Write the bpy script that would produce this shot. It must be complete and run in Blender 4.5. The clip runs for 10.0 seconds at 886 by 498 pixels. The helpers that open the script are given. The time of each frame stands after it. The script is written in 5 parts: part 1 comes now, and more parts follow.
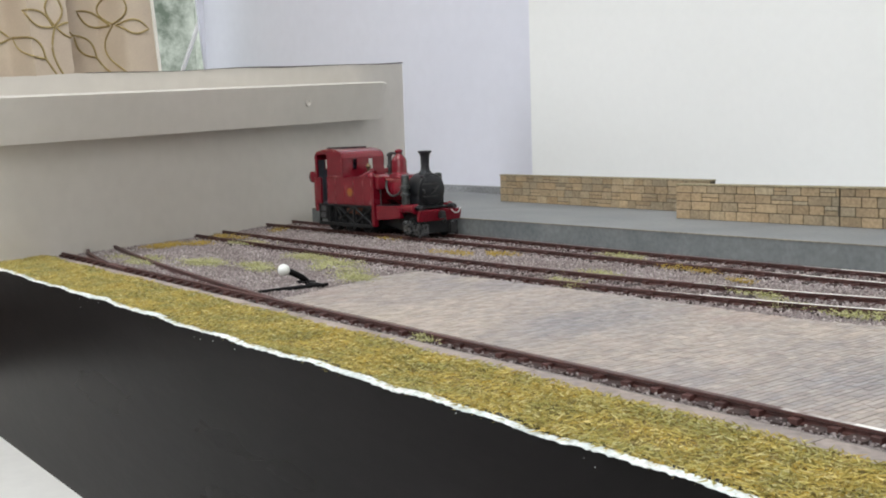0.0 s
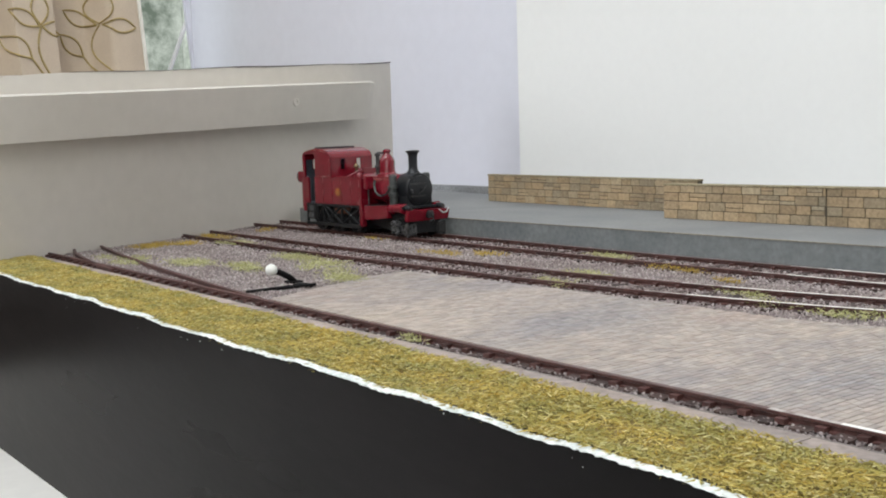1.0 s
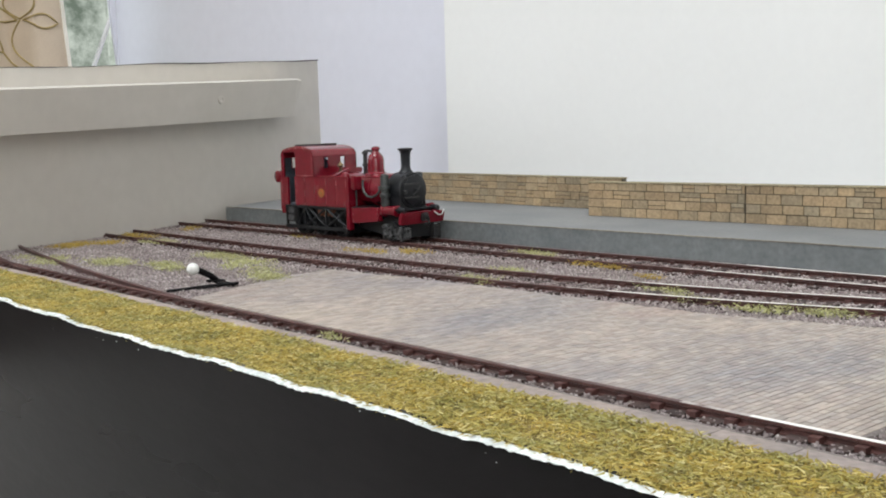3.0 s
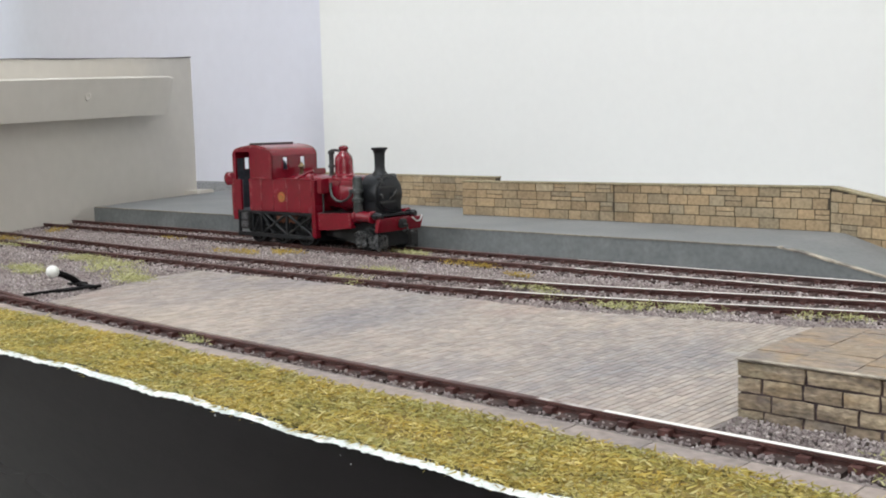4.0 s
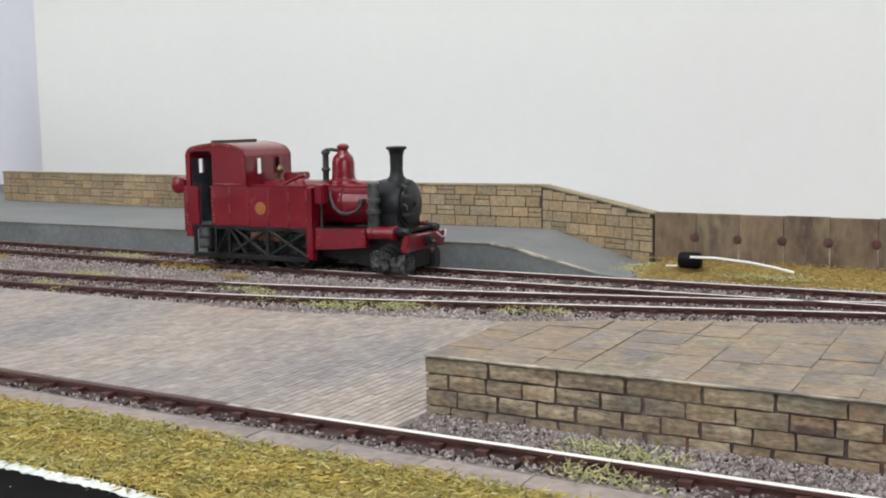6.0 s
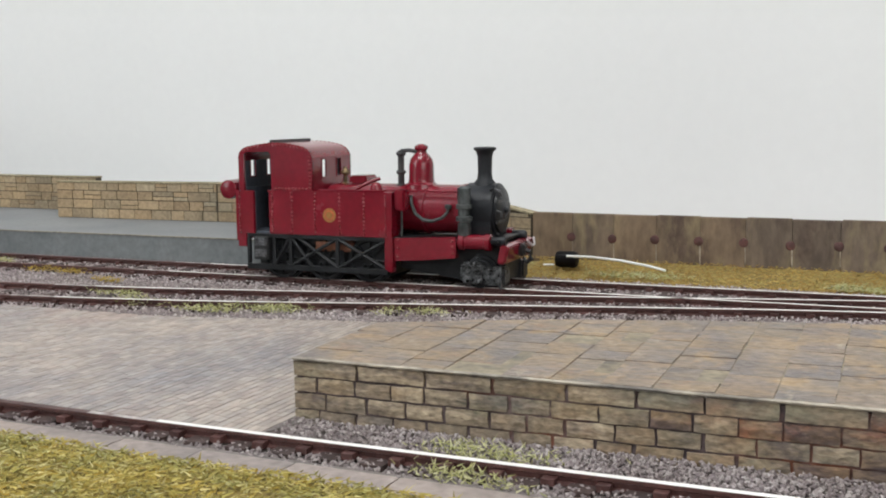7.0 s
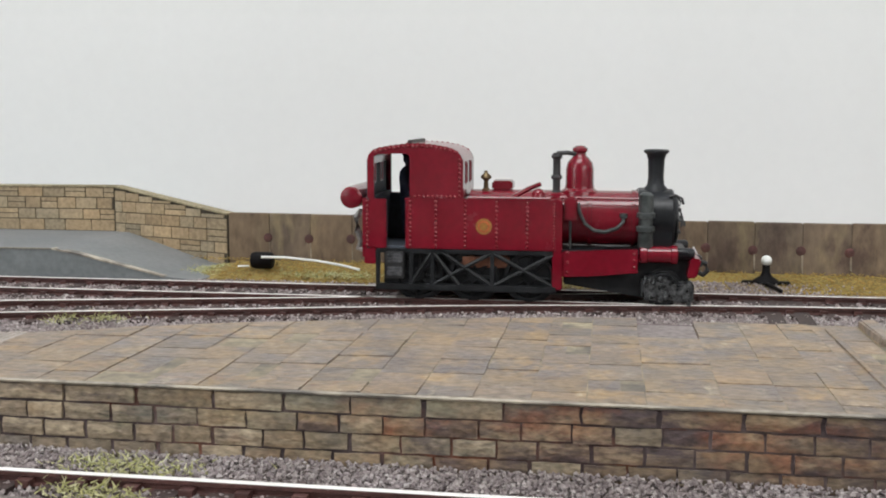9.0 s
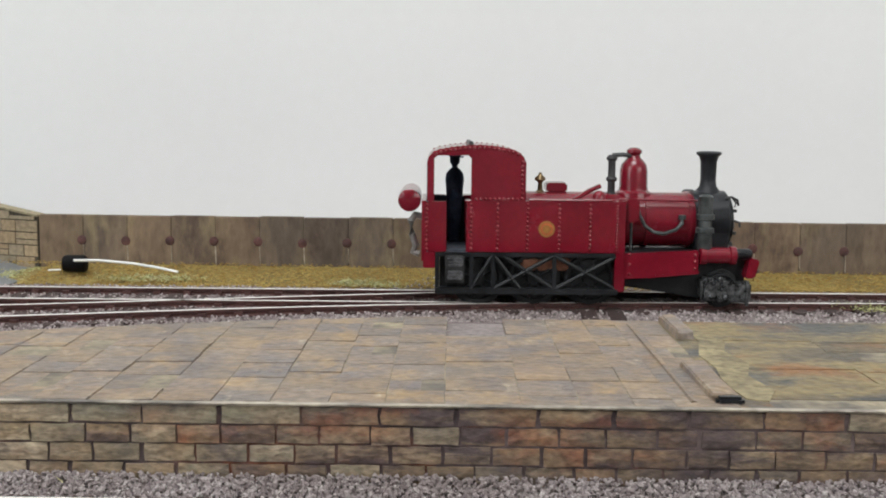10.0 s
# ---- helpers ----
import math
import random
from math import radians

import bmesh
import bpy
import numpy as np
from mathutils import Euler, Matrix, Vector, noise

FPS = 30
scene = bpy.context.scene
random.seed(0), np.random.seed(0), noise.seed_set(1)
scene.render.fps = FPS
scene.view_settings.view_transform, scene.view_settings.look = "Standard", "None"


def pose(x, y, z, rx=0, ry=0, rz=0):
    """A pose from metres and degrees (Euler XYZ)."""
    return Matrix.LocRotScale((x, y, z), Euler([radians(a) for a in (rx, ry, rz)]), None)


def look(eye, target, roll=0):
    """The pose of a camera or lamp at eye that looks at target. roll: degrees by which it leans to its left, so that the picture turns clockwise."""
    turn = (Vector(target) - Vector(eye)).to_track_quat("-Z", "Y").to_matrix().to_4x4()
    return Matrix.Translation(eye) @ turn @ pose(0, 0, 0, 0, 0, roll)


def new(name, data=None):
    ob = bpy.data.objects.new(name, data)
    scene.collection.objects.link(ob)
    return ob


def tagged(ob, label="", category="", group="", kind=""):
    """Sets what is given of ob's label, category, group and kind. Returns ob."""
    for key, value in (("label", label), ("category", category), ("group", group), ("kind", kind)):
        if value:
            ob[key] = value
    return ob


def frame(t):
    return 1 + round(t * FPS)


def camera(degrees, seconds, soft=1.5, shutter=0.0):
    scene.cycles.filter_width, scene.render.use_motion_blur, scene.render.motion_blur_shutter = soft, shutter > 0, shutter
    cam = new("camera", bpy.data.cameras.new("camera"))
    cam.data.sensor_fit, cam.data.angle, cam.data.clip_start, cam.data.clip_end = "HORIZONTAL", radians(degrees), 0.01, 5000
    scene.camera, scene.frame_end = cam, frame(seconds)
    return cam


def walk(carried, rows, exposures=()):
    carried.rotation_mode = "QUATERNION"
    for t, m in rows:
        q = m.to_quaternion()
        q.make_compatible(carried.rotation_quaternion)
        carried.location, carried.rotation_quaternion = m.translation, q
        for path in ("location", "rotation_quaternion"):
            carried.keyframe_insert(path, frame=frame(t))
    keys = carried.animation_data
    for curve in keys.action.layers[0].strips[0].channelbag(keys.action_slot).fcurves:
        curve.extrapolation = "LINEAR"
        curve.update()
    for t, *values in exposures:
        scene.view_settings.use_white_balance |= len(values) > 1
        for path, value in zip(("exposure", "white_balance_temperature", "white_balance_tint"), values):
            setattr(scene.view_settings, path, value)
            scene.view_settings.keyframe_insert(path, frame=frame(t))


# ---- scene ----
cam = camera(44.55, 10.0, soft=1.9)
ROWS = [
    (0.0, pose(0.06702, 0.06091, 0.04488, 83.693, 1.766, 52.878)),
    (0.1, pose(0.06701, 0.06112, 0.04487, 83.679, 1.750, 52.559)),
    (0.2, pose(0.06708, 0.06134, 0.04486, 83.667, 1.736, 52.229)),
    (0.3, pose(0.06707, 0.06135, 0.04486, 83.665, 1.735, 52.199)),
    (0.5, pose(0.06699, 0.06140, 0.04485, 83.663, 1.731, 52.188)),
    (1.0, pose(0.06690, 0.06109, 0.04491, 83.659, 1.733, 52.252)),
    (1.5, pose(0.06722, 0.06140, 0.04479, 83.634, 1.726, 52.067)),
    (2.0, pose(0.06724, 0.06166, 0.04473, 83.622, 1.713, 51.854)),
    (2.2, pose(0.06731, 0.06176, 0.04473, 83.617, 1.707, 51.660)),
    (3.3, pose(0.06913, 0.06450, 0.04435, 83.449, 1.524, 46.791)),
    (3.5, pose(0.06966, 0.06530, 0.04435, 83.414, 1.466, 45.366)),
    (4.0, pose(0.07056, 0.06744, 0.04412, 83.327, 1.345, 42.694)),
    (4.5, pose(0.07192, 0.06974, 0.04397, 83.248, 1.208, 39.420)),
    (5.0, pose(0.07297, 0.07264, 0.04360, 83.204, 1.056, 35.965)),
    (5.5, pose(0.07408, 0.07452, 0.04334, 83.152, 0.917, 33.248)),
    (5.7, pose(0.07498, 0.07530, 0.04336, 83.125, 0.845, 31.653)),
    (6.8, pose(0.07782, 0.07753, 0.04347, 83.044, 0.531, 25.261)),
    (7.0, pose(0.07861, 0.07816, 0.04344, 83.031, 0.465, 23.870)),
    (7.5, pose(0.08058, 0.07985, 0.04346, 83.001, 0.303, 20.661)),
    (8.0, pose(0.08273, 0.08108, 0.04340, 82.997, 0.150, 17.231)),
    (8.5, pose(0.08501, 0.08255, 0.04329, 82.994, -0.008, 14.105)),
    (9.0, pose(0.08896, 0.08421, 0.04315, 83.006, -0.207, 10.081)),
    (9.5, pose(0.09191, 0.08535, 0.04313, 83.013, -0.386, 6.253)),
    (10.0, pose(0.09459, 0.08617, 0.04312, 83.041, -0.598, 1.902)),
]
walk(cam, ROWS, exposures=[(0.0, 0.03), (2.0, 0.045), (3.3, 0.06), (4.0, 0.075), (5.0, -0.02), (5.5, -0.03), (8.0, -0.04), (10.0, -0.07)])

# ---- light ----
MM = 0.001
world = bpy.data.worlds.new("world")
scene.world = world
world.use_nodes = True
wn = world.node_tree
sky = wn.nodes.new("ShaderNodeTexSky")
sky.sky_type, sky.sun_disc = "NISHITA", False
sky.sun_elevation, sky.sun_rotation = radians(42), radians(120)
wn.links.new(sky.outputs[0], wn.nodes["Background"].inputs[0])
wn.nodes["Background"].inputs[1].default_value = 0.12


def unseen_area_lamp(name, eye, target, w, h, watts, colour):
    data = bpy.data.lights.new(name, "AREA")
    data.shape, data.size, data.size_y, data.energy, data.color = "RECTANGLE", w, h, watts, colour
    ob = new(name, data)
    ob.matrix_world = look(eye, target)
    return ob


# Added fill lamp hung inside the closed room; no window is built here.
unseen_area_lamp("unseen_area_lamp", (1.9, -1.62, 1.02), (0.0, 0.3, 0.0), 1.9, 1.1, 21.5, (1.0, 0.995, 0.98))
unseen_area_lamp("ceiling_light", (0.0, -0.35, 1.34), (-0.05, -0.2, 0.0), 0.9, 0.6, 16.3, (0.985, 1.0, 1.0))
unseen_area_lamp("side_window_light", (-1.1, -1.0, 0.75), (0.0, 0.1, 0.1), 0.9, 1.0, 10, (0.93, 0.95, 1.0))

# ---- materials ----


def surface(name, a, b, rough=0.7, coarse=60.0, fine=900.0, bump=0.3, depth=0.0002, metal=0.0, vary=0.0, spread=0.5, stretch=(1, 1, 1), grain=0.35, coat=0.0, mid=None, tints=(), tint=0.5, local=False, shift=True, spec=0.5, loose=False, stains=()):
    """Two colours mixed by coarse noise, darkened and roughened by fine grain; vary shifts each separate object,
    or each loose piece of a joined mesh. stains: blotches as (colour, scale, stretch, from, to, amount)."""
    m = bpy.data.materials.new(name)
    m.use_nodes = True
    nt = m.node_tree
    n, l = nt.nodes, nt.links
    bsdf = n["Principled BSDF"]
    tc, info = n.new("ShaderNodeTexCoord"), n.new("ShaderNodeObjectInfo")
    off = n.new("ShaderNodeVectorMath")
    off.operation = "MULTIPLY_ADD"
    off.inputs[1].default_value = stretch
    place = tc.outputs["Object"] if local else n.new("ShaderNodeNewGeometry").outputs["Position"]
    l.new(place, off.inputs[0])
    sc = n.new("ShaderNodeVectorMath")
    sc.operation = "SCALE"
    sc.inputs[0].default_value = (3.1, 1.7, 2.3) if shift else (0, 0, 0)
    l.new(info.outputs["Random"], sc.inputs["Scale"])
    l.new(sc.outputs[0], off.inputs[2])
    pick_by = info.outputs["Random"]
    if loose:
        add, cut = n.new("ShaderNodeMath"), n.new("ShaderNodeMath")
        add.operation, cut.operation = "ADD", "FRACT"
        l.new(info.outputs["Random"], add.inputs[0])
        l.new(n.new("ShaderNodeNewGeometry").outputs["Random Per Island"], add.inputs[1])
        l.new(add.outputs[0], cut.inputs[0])
        pick_by = cut.outputs[0]
    n1, n2 = n.new("ShaderNodeTexNoise"), n.new("ShaderNodeTexNoise")
    for t, s, d in ((n1, coarse, 5), (n2, fine, 4)):
        t.inputs["Scale"].default_value, t.inputs["Detail"].default_value = s, d
        l.new(off.outputs[0], t.inputs["Vector"])
    ramp = n.new("ShaderNodeValToRGB")
    ramp.color_ramp.elements[0].position, ramp.color_ramp.elements[1].position = 0.5 - spread / 3, 0.5 + spread / 3
    ramp.color_ramp.elements[0].color, ramp.color_ramp.elements[1].color = (*a, 1), (*b, 1)
    if mid:
        e = ramp.color_ramp.elements.new(0.5)
        e.color = (*mid, 1)
    l.new(n1.outputs[0], ramp.inputs[0])
    hsv = n.new("ShaderNodeHueSaturation")
    base = ramp.outputs[0]
    if tints:
        pick, blend = n.new("ShaderNodeValToRGB"), n.new("ShaderNodeMix")
        for i in range(len(tints) - 2):
            pick.color_ramp.elements.new(0.5)
        for i, (e, c) in enumerate(zip(pick.color_ramp.elements, tints)):
            e.position, e.color = i / (len(tints) - 1), (*c, 1)
        spin = n.new("ShaderNodeMath")
        spin.operation = "FRACT"
        ten = n.new("ShaderNodeMath")
        ten.operation = "MULTIPLY"
        ten.inputs[1].default_value = 7.31
        l.new(pick_by, ten.inputs[0])
        l.new(ten.outputs[0], spin.inputs[0])
        l.new(spin.outputs[0], pick.inputs[0])
        blend.data_type = "RGBA"
        blend.inputs[0].default_value = tint
        l.new(base, blend.inputs[6])
        l.new(pick.outputs[0], blend.inputs[7])
        base = blend.outputs[2]
    for i, (colour, size, pull, lo, hi, amount) in enumerate(stains):
        way, blot, much, over = n.new("ShaderNodeVectorMath"), n.new("ShaderNodeTexNoise"), n.new("ShaderNodeMapRange"), n.new("ShaderNodeMix")
        way.operation = "MULTIPLY_ADD"
        way.inputs[1].default_value, way.inputs[2].default_value = pull, (0.37 * i, 1.3 * i, 0.71 * i)
        l.new(place, way.inputs[0])
        l.new(way.outputs[0], blot.inputs["Vector"])
        blot.inputs["Scale"].default_value, blot.inputs["Detail"].default_value, blot.inputs["Roughness"].default_value = size, 6, 0.65
        much.inputs["From Min"].default_value, much.inputs["From Max"].default_value, much.inputs["To Max"].default_value = lo, hi, amount
        l.new(blot.outputs[0], much.inputs["Value"])
        over.data_type = "RGBA"
        l.new(much.outputs[0], over.inputs[0])
        l.new(base, over.inputs[6])
        over.inputs[7].default_value = (*colour, 1)
        base = over.outputs[2]
    l.new(base, hsv.inputs["Color"])
    val = n.new("ShaderNodeMapRange")
    val.inputs["From Min"].default_value, val.inputs["From Max"].default_value = 0.25, 0.75
    val.inputs["To Min"].default_value, val.inputs["To Max"].default_value = 1 - grain, 1 + grain * 0.7
    l.new(n2.outputs[0], val.inputs["Value"])
    if vary:
        mul = n.new("ShaderNodeMath")
        mul.operation = "MULTIPLY"
        r2 = n.new("ShaderNodeMapRange")
        r2.inputs["To Min"].default_value, r2.inputs["To Max"].default_value = 1 - vary, 1 + vary * 0.6
        l.new(pick_by, r2.inputs["Value"])
        l.new(val.outputs[0], mul.inputs[0])
        l.new(r2.outputs[0], mul.inputs[1])
        l.new(mul.outputs[0], hsv.inputs["Value"])
    else:
        l.new(val.outputs[0], hsv.inputs["Value"])
    l.new(hsv.outputs[0], bsdf.inputs["Base Color"])
    rr = n.new("ShaderNodeMapRange")
    rr.inputs["To Min"].default_value, rr.inputs["To Max"].default_value = max(rough - 0.12, 0.05), min(rough + 0.12, 1)
    l.new(n1.outputs[0], rr.inputs["Value"])
    l.new(rr.outputs[0], bsdf.inputs["Roughness"])
    bsdf.inputs["Metallic"].default_value = metal
    bsdf.inputs["Specular IOR Level"].default_value = spec
    bsdf.inputs["Coat Weight"].default_value = coat
    if bump:
        bp = n.new("ShaderNodeBump")
        bp.inputs["Strength"].default_value, bp.inputs["Distance"].default_value = bump, depth
        l.new(n2.outputs[0], bp.inputs["Height"])
        l.new(bp.outputs[0], bsdf.inputs["Normal"])
    return m


def islands(name, colours, rough=0.85, patch=((0.62, 0.58, 0.55), (1, 1, 1)), size=55, much=0.55):
    """Grains and blades: each loose piece takes its own colour."""
    m = bpy.data.materials.new(name)
    m.use_nodes = True
    n, l = m.node_tree.nodes, m.node_tree.links
    geo, ramp = n.new("ShaderNodeNewGeometry"), n.new("ShaderNodeValToRGB")
    cr = ramp.color_ramp
    while len(cr.elements) < len(colours):
        cr.elements.new(0.5)
    for i, (e, c) in enumerate(zip(cr.elements, colours)):
        e.position, e.color = i / (len(colours) - 1), (*c, 1)
    l.new(geo.outputs["Random Per Island"], ramp.inputs[0])
    no, mix = n.new("ShaderNodeTexNoise"), n.new("ShaderNodeMix")
    no.inputs["Scale"].default_value = size
    tc = n.new("ShaderNodeTexCoord")
    l.new(tc.outputs["Object"], no.inputs["Vector"])
    mix.data_type, mix.blend_type = "RGBA", "MULTIPLY"
    mix.inputs[0].default_value = much
    r2 = n.new("ShaderNodeValToRGB")
    r2.color_ramp.elements[0].position, r2.color_ramp.elements[1].position = 0.36, 0.62
    r2.color_ramp.elements[0].color, r2.color_ramp.elements[1].color = (*patch[0], 1), (*patch[1], 1)
    l.new(no.outputs[0], r2.inputs[0])
    l.new(ramp.outputs[0], mix.inputs[6])
    l.new(r2.outputs[0], mix.inputs[7])
    l.new(mix.outputs[2], n["Principled BSDF"].inputs["Base Color"])
    n["Principled BSDF"].inputs["Roughness"].default_value = rough
    return m


M_WALL = surface("lavender_white_paint", (0.74, 0.755, 0.84), (0.77, 0.785, 0.865), 0.8, 3, 120, 0.1, 0.0004, grain=0.02)
M_ROOM = surface("room_paint", (0.66, 0.64, 0.6), (0.72, 0.7, 0.66), 0.85, 2, 100, 0.1, 0.0005, grain=0.03)
# Dark brown stands in for shade on the unseen wall below the window.
M_DARKENED_WALL = surface("darkened_unseen_wall", (0.055, 0.036, 0.026), (0.10, 0.066, 0.046), 0.6, 6, 200, 0.2, 0.0005, grain=0.2, stretch=(1, 1, 0.2))
M_CEIL = surface("ceiling_paint", (0.82, 0.82, 0.8), (0.86, 0.86, 0.84), 0.9, 2, 100, 0.1, 0.0005, grain=0.02)
M_CARPET = surface("carpet", (0.22, 0.18, 0.14), (0.3, 0.25, 0.2), 0.95, 8, 500, 0.4, 0.001)
M_BACK = surface("cream_white_board", (0.80, 0.81, 0.80), (0.83, 0.84, 0.83), 0.75, 5, 260, 0.1, 0.0003, grain=0.012)
M_BOARD = surface("cream_gloss_paint", (0.61, 0.575, 0.515), (0.66, 0.625, 0.565), 0.42, 10, 160, 0.15, 0.0004, grain=0.03)
M_EDGE = surface("raw_dark_edge", (0.05, 0.045, 0.05), (0.16, 0.14, 0.14), 0.8, 120, 900)
M_TABLE = surface("white_table_paint", (0.72, 0.71, 0.68), (0.78, 0.77, 0.74), 0.4, 9, 200, 0.1, 0.0003, grain=0.04)
M_BLACK = surface("black_fascia_paint", (0.003, 0.0026, 0.003), (0.007, 0.006, 0.007), 0.55, 18, 260, 0.2, 0.0003, grain=0.25, spec=0.12)
M_FASCIA = surface("satin_black_fascia_paint", (0.004, 0.0034, 0.0036), (0.009, 0.0078, 0.008), 0.3, 14, 220, 0.2, 0.0003, grain=0.25, spec=0.06, stretch=(0.4, 1, 1.5))
M_CHIP = surface("white_chipped_edge", (0.62, 0.68, 0.66), (0.84, 0.86, 0.84), 0.7, 150, 900, 0.3)
M_EARTH = surface("grey_brown_groundwork", (0.20, 0.17, 0.16), (0.30, 0.26, 0.25), 0.9, 60, 900, 0.5, 0.0006)
M_SOIL = surface("ochre_groundwork", (0.22, 0.16, 0.05), (0.32, 0.24, 0.07), 0.95, 80, 900, 0.5, 0.0006)
M_BALLAST = islands("ballast_grains", [(0.18, 0.145, 0.15), (0.37, 0.315, 0.31), (0.29, 0.245, 0.245), (0.49, 0.435, 0.42), (0.23, 0.19, 0.195), (0.62, 0.57, 0.55), (0.34, 0.285, 0.285)])
# Same grain colours as M_BALLAST, all about a fifth darker.
M_BALLAST_DARKER = islands("darker_ballast_grains", [(0.140, 0.113, 0.117), (0.289, 0.246, 0.242), (0.226, 0.191, 0.191), (0.382, 0.339, 0.328), (0.179, 0.148, 0.152), (0.484, 0.445, 0.429), (0.265, 0.222, 0.222)])
M_STRAW = islands("ochre_flock", [(0.30, 0.24, 0.055), (0.50, 0.41, 0.12), (0.235, 0.21, 0.06), (0.60, 0.53, 0.21), (0.37, 0.33, 0.09), (0.70, 0.64, 0.35), (0.19, 0.155, 0.048), (0.46, 0.33, 0.06)], 0.9, ((0.60, 0.64, 0.54), (1.0, 0.88, 0.60)), 130, 0.75)
M_LIME = islands("lime_flock", [(0.36, 0.36, 0.13), (0.50, 0.50, 0.24), (0.27, 0.28, 0.10), (0.60, 0.59, 0.36), (0.44, 0.42, 0.18)], 0.9)
M_GOLD = islands("golden_flock", [(0.42, 0.28, 0.04), (0.50, 0.36, 0.07), (0.33, 0.22, 0.04), (0.56, 0.44, 0.13)], 0.9)
M_BUFF = islands("buff_flock", [(0.30, 0.18, 0.04), (0.42, 0.27, 0.07), (0.26, 0.16, 0.04), (0.50, 0.36, 0.12), (0.36, 0.30, 0.08)], 0.9)
M_RUST = surface("rust_brown_rail_side", (0.055, 0.023, 0.02), (0.10, 0.040, 0.034), 0.55, 160, 1400, 0.3)
# Off-white without metal puts the shine of the worn rail tops into colour.
M_STEEL = surface("worn_rail_top_pale_shine", (0.80, 0.78, 0.74), (0.90, 0.88, 0.84), 0.5, 90, 1500, 0, metal=0.0, grain=0.08)
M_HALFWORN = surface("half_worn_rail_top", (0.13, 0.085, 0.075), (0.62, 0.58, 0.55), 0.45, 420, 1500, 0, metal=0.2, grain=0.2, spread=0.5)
M_TIMBER = surface("dark_sleeper_plastic", (0.035, 0.022, 0.02), (0.07, 0.042, 0.036), 0.75, 200, 1600, 0.4, vary=0.25)
M_SETT = surface("weathered_deck", (0.246, 0.236, 0.246), (0.462, 0.394, 0.330), 0.58, 17, 500, 0.5, 0.0003, vary=0.16, grain=0.26, mid=(0.384, 0.333, 0.295), tints=((0.265, 0.261, 0.280), (0.453, 0.394, 0.325), (0.384, 0.286, 0.246), (0.335, 0.325, 0.305)), tint=0.26, shift=False, spread=0.42, stretch=(1, 0.55, 1), loose=True, stains=(((0.187, 0.187, 0.221), 26, (1, 0.5, 1), 0.52, 0.7, 0.6), ((0.492, 0.424, 0.315), 30, (1, 0.5, 1), 0.54, 0.7, 0.6), ((0.354, 0.236, 0.197), 34, (1, 0.6, 1), 0.57, 0.72, 0.5)))
M_JOINT = surface("dark_joint", (0.13, 0.115, 0.11), (0.22, 0.19, 0.17), 0.9, 80, 900)
M_FLAG = surface("sandstone_flag", (0.165, 0.147, 0.142), (0.360, 0.261, 0.166), 0.55, 190, 900, 0.8, 0.0005, vary=0.12, grain=0.34, spread=0.55, mid=(0.245, 0.193, 0.145), tints=((0.200, 0.179, 0.185), (0.330, 0.227, 0.128), (0.250, 0.207, 0.162), (0.230, 0.193, 0.176), (0.330, 0.217, 0.128)), tint=0.34, stretch=(0.8, 1, 1), stains=(((0.150, 0.135, 0.142), 130, (1, 0.8, 1), 0.51, 0.65, 0.6), ((0.420, 0.280, 0.138), 130, (1, 0.8, 1), 0.55, 0.68, 0.7), ((0.460, 0.386, 0.285), 210, (1.4, 0.7, 1), 0.6, 0.7, 0.6), ((0.330, 0.164, 0.095), 95, (1, 1, 1), 0.6, 0.72, 0.6)))
M_STONE = surface("olive_brown_stone", (0.125, 0.106, 0.093), (0.326, 0.237, 0.142), 0.65, 150, 1100, 0.6, 0.0003, vary=0.16, grain=0.5, spread=0.6, stretch=(0.8, 1, 1.6), mid=(0.226, 0.176, 0.122), tints=((0.192, 0.171, 0.157), (0.278, 0.190, 0.109), (0.221, 0.199, 0.142), (0.250, 0.176, 0.109), (0.192, 0.176, 0.142), (0.240, 0.185, 0.123)), tint=0.28, shift=False, stains=(((0.096, 0.076, 0.081), 140, (0.6, 1, 2.0), 0.49, 0.64, 0.7), ((0.422, 0.342, 0.237), 160, (0.5, 1, 2.2), 0.51, 0.63, 0.8), ((0.230, 0.119, 0.062), 95, (0.8, 1, 1.3), 0.55, 0.7, 0.5), ((0.192, 0.209, 0.142), 60, (0.7, 1, 1.5), 0.51, 0.66, 0.55)))
M_GROUT = surface("sandy_flag_joint", (0.13, 0.115, 0.10), (0.40, 0.34, 0.23), 0.85, 170, 800, 0.4, grain=0.3, spread=0.5)
M_EDGING = surface("pale_worn_edging", (0.15, 0.135, 0.12), (0.52, 0.46, 0.37), 0.7, 140, 600, 0.6, 0.0004, grain=0.4, spread=0.5)
M_SLAB = surface("mossy_ochre_slab", (0.085, 0.08, 0.068), (0.19, 0.135, 0.07), 0.6, 60, 700, 0.8, 0.0005, vary=0.06, grain=0.36, spread=0.5, mid=(0.135, 0.105, 0.067), tints=((0.12, 0.115, 0.10), (0.19, 0.14, 0.077), (0.14, 0.115, 0.085)), tint=0.2, shift=False, stains=(((0.27, 0.21, 0.10), 60, (0.7, 1.0, 1), 0.48, 0.58, 0.85), ((0.07, 0.075, 0.082), 65, (0.7, 1.0, 1), 0.49, 0.58, 0.85), ((0.26, 0.115, 0.04), 70, (0.7, 1.1, 1), 0.53, 0.62, 0.8)))
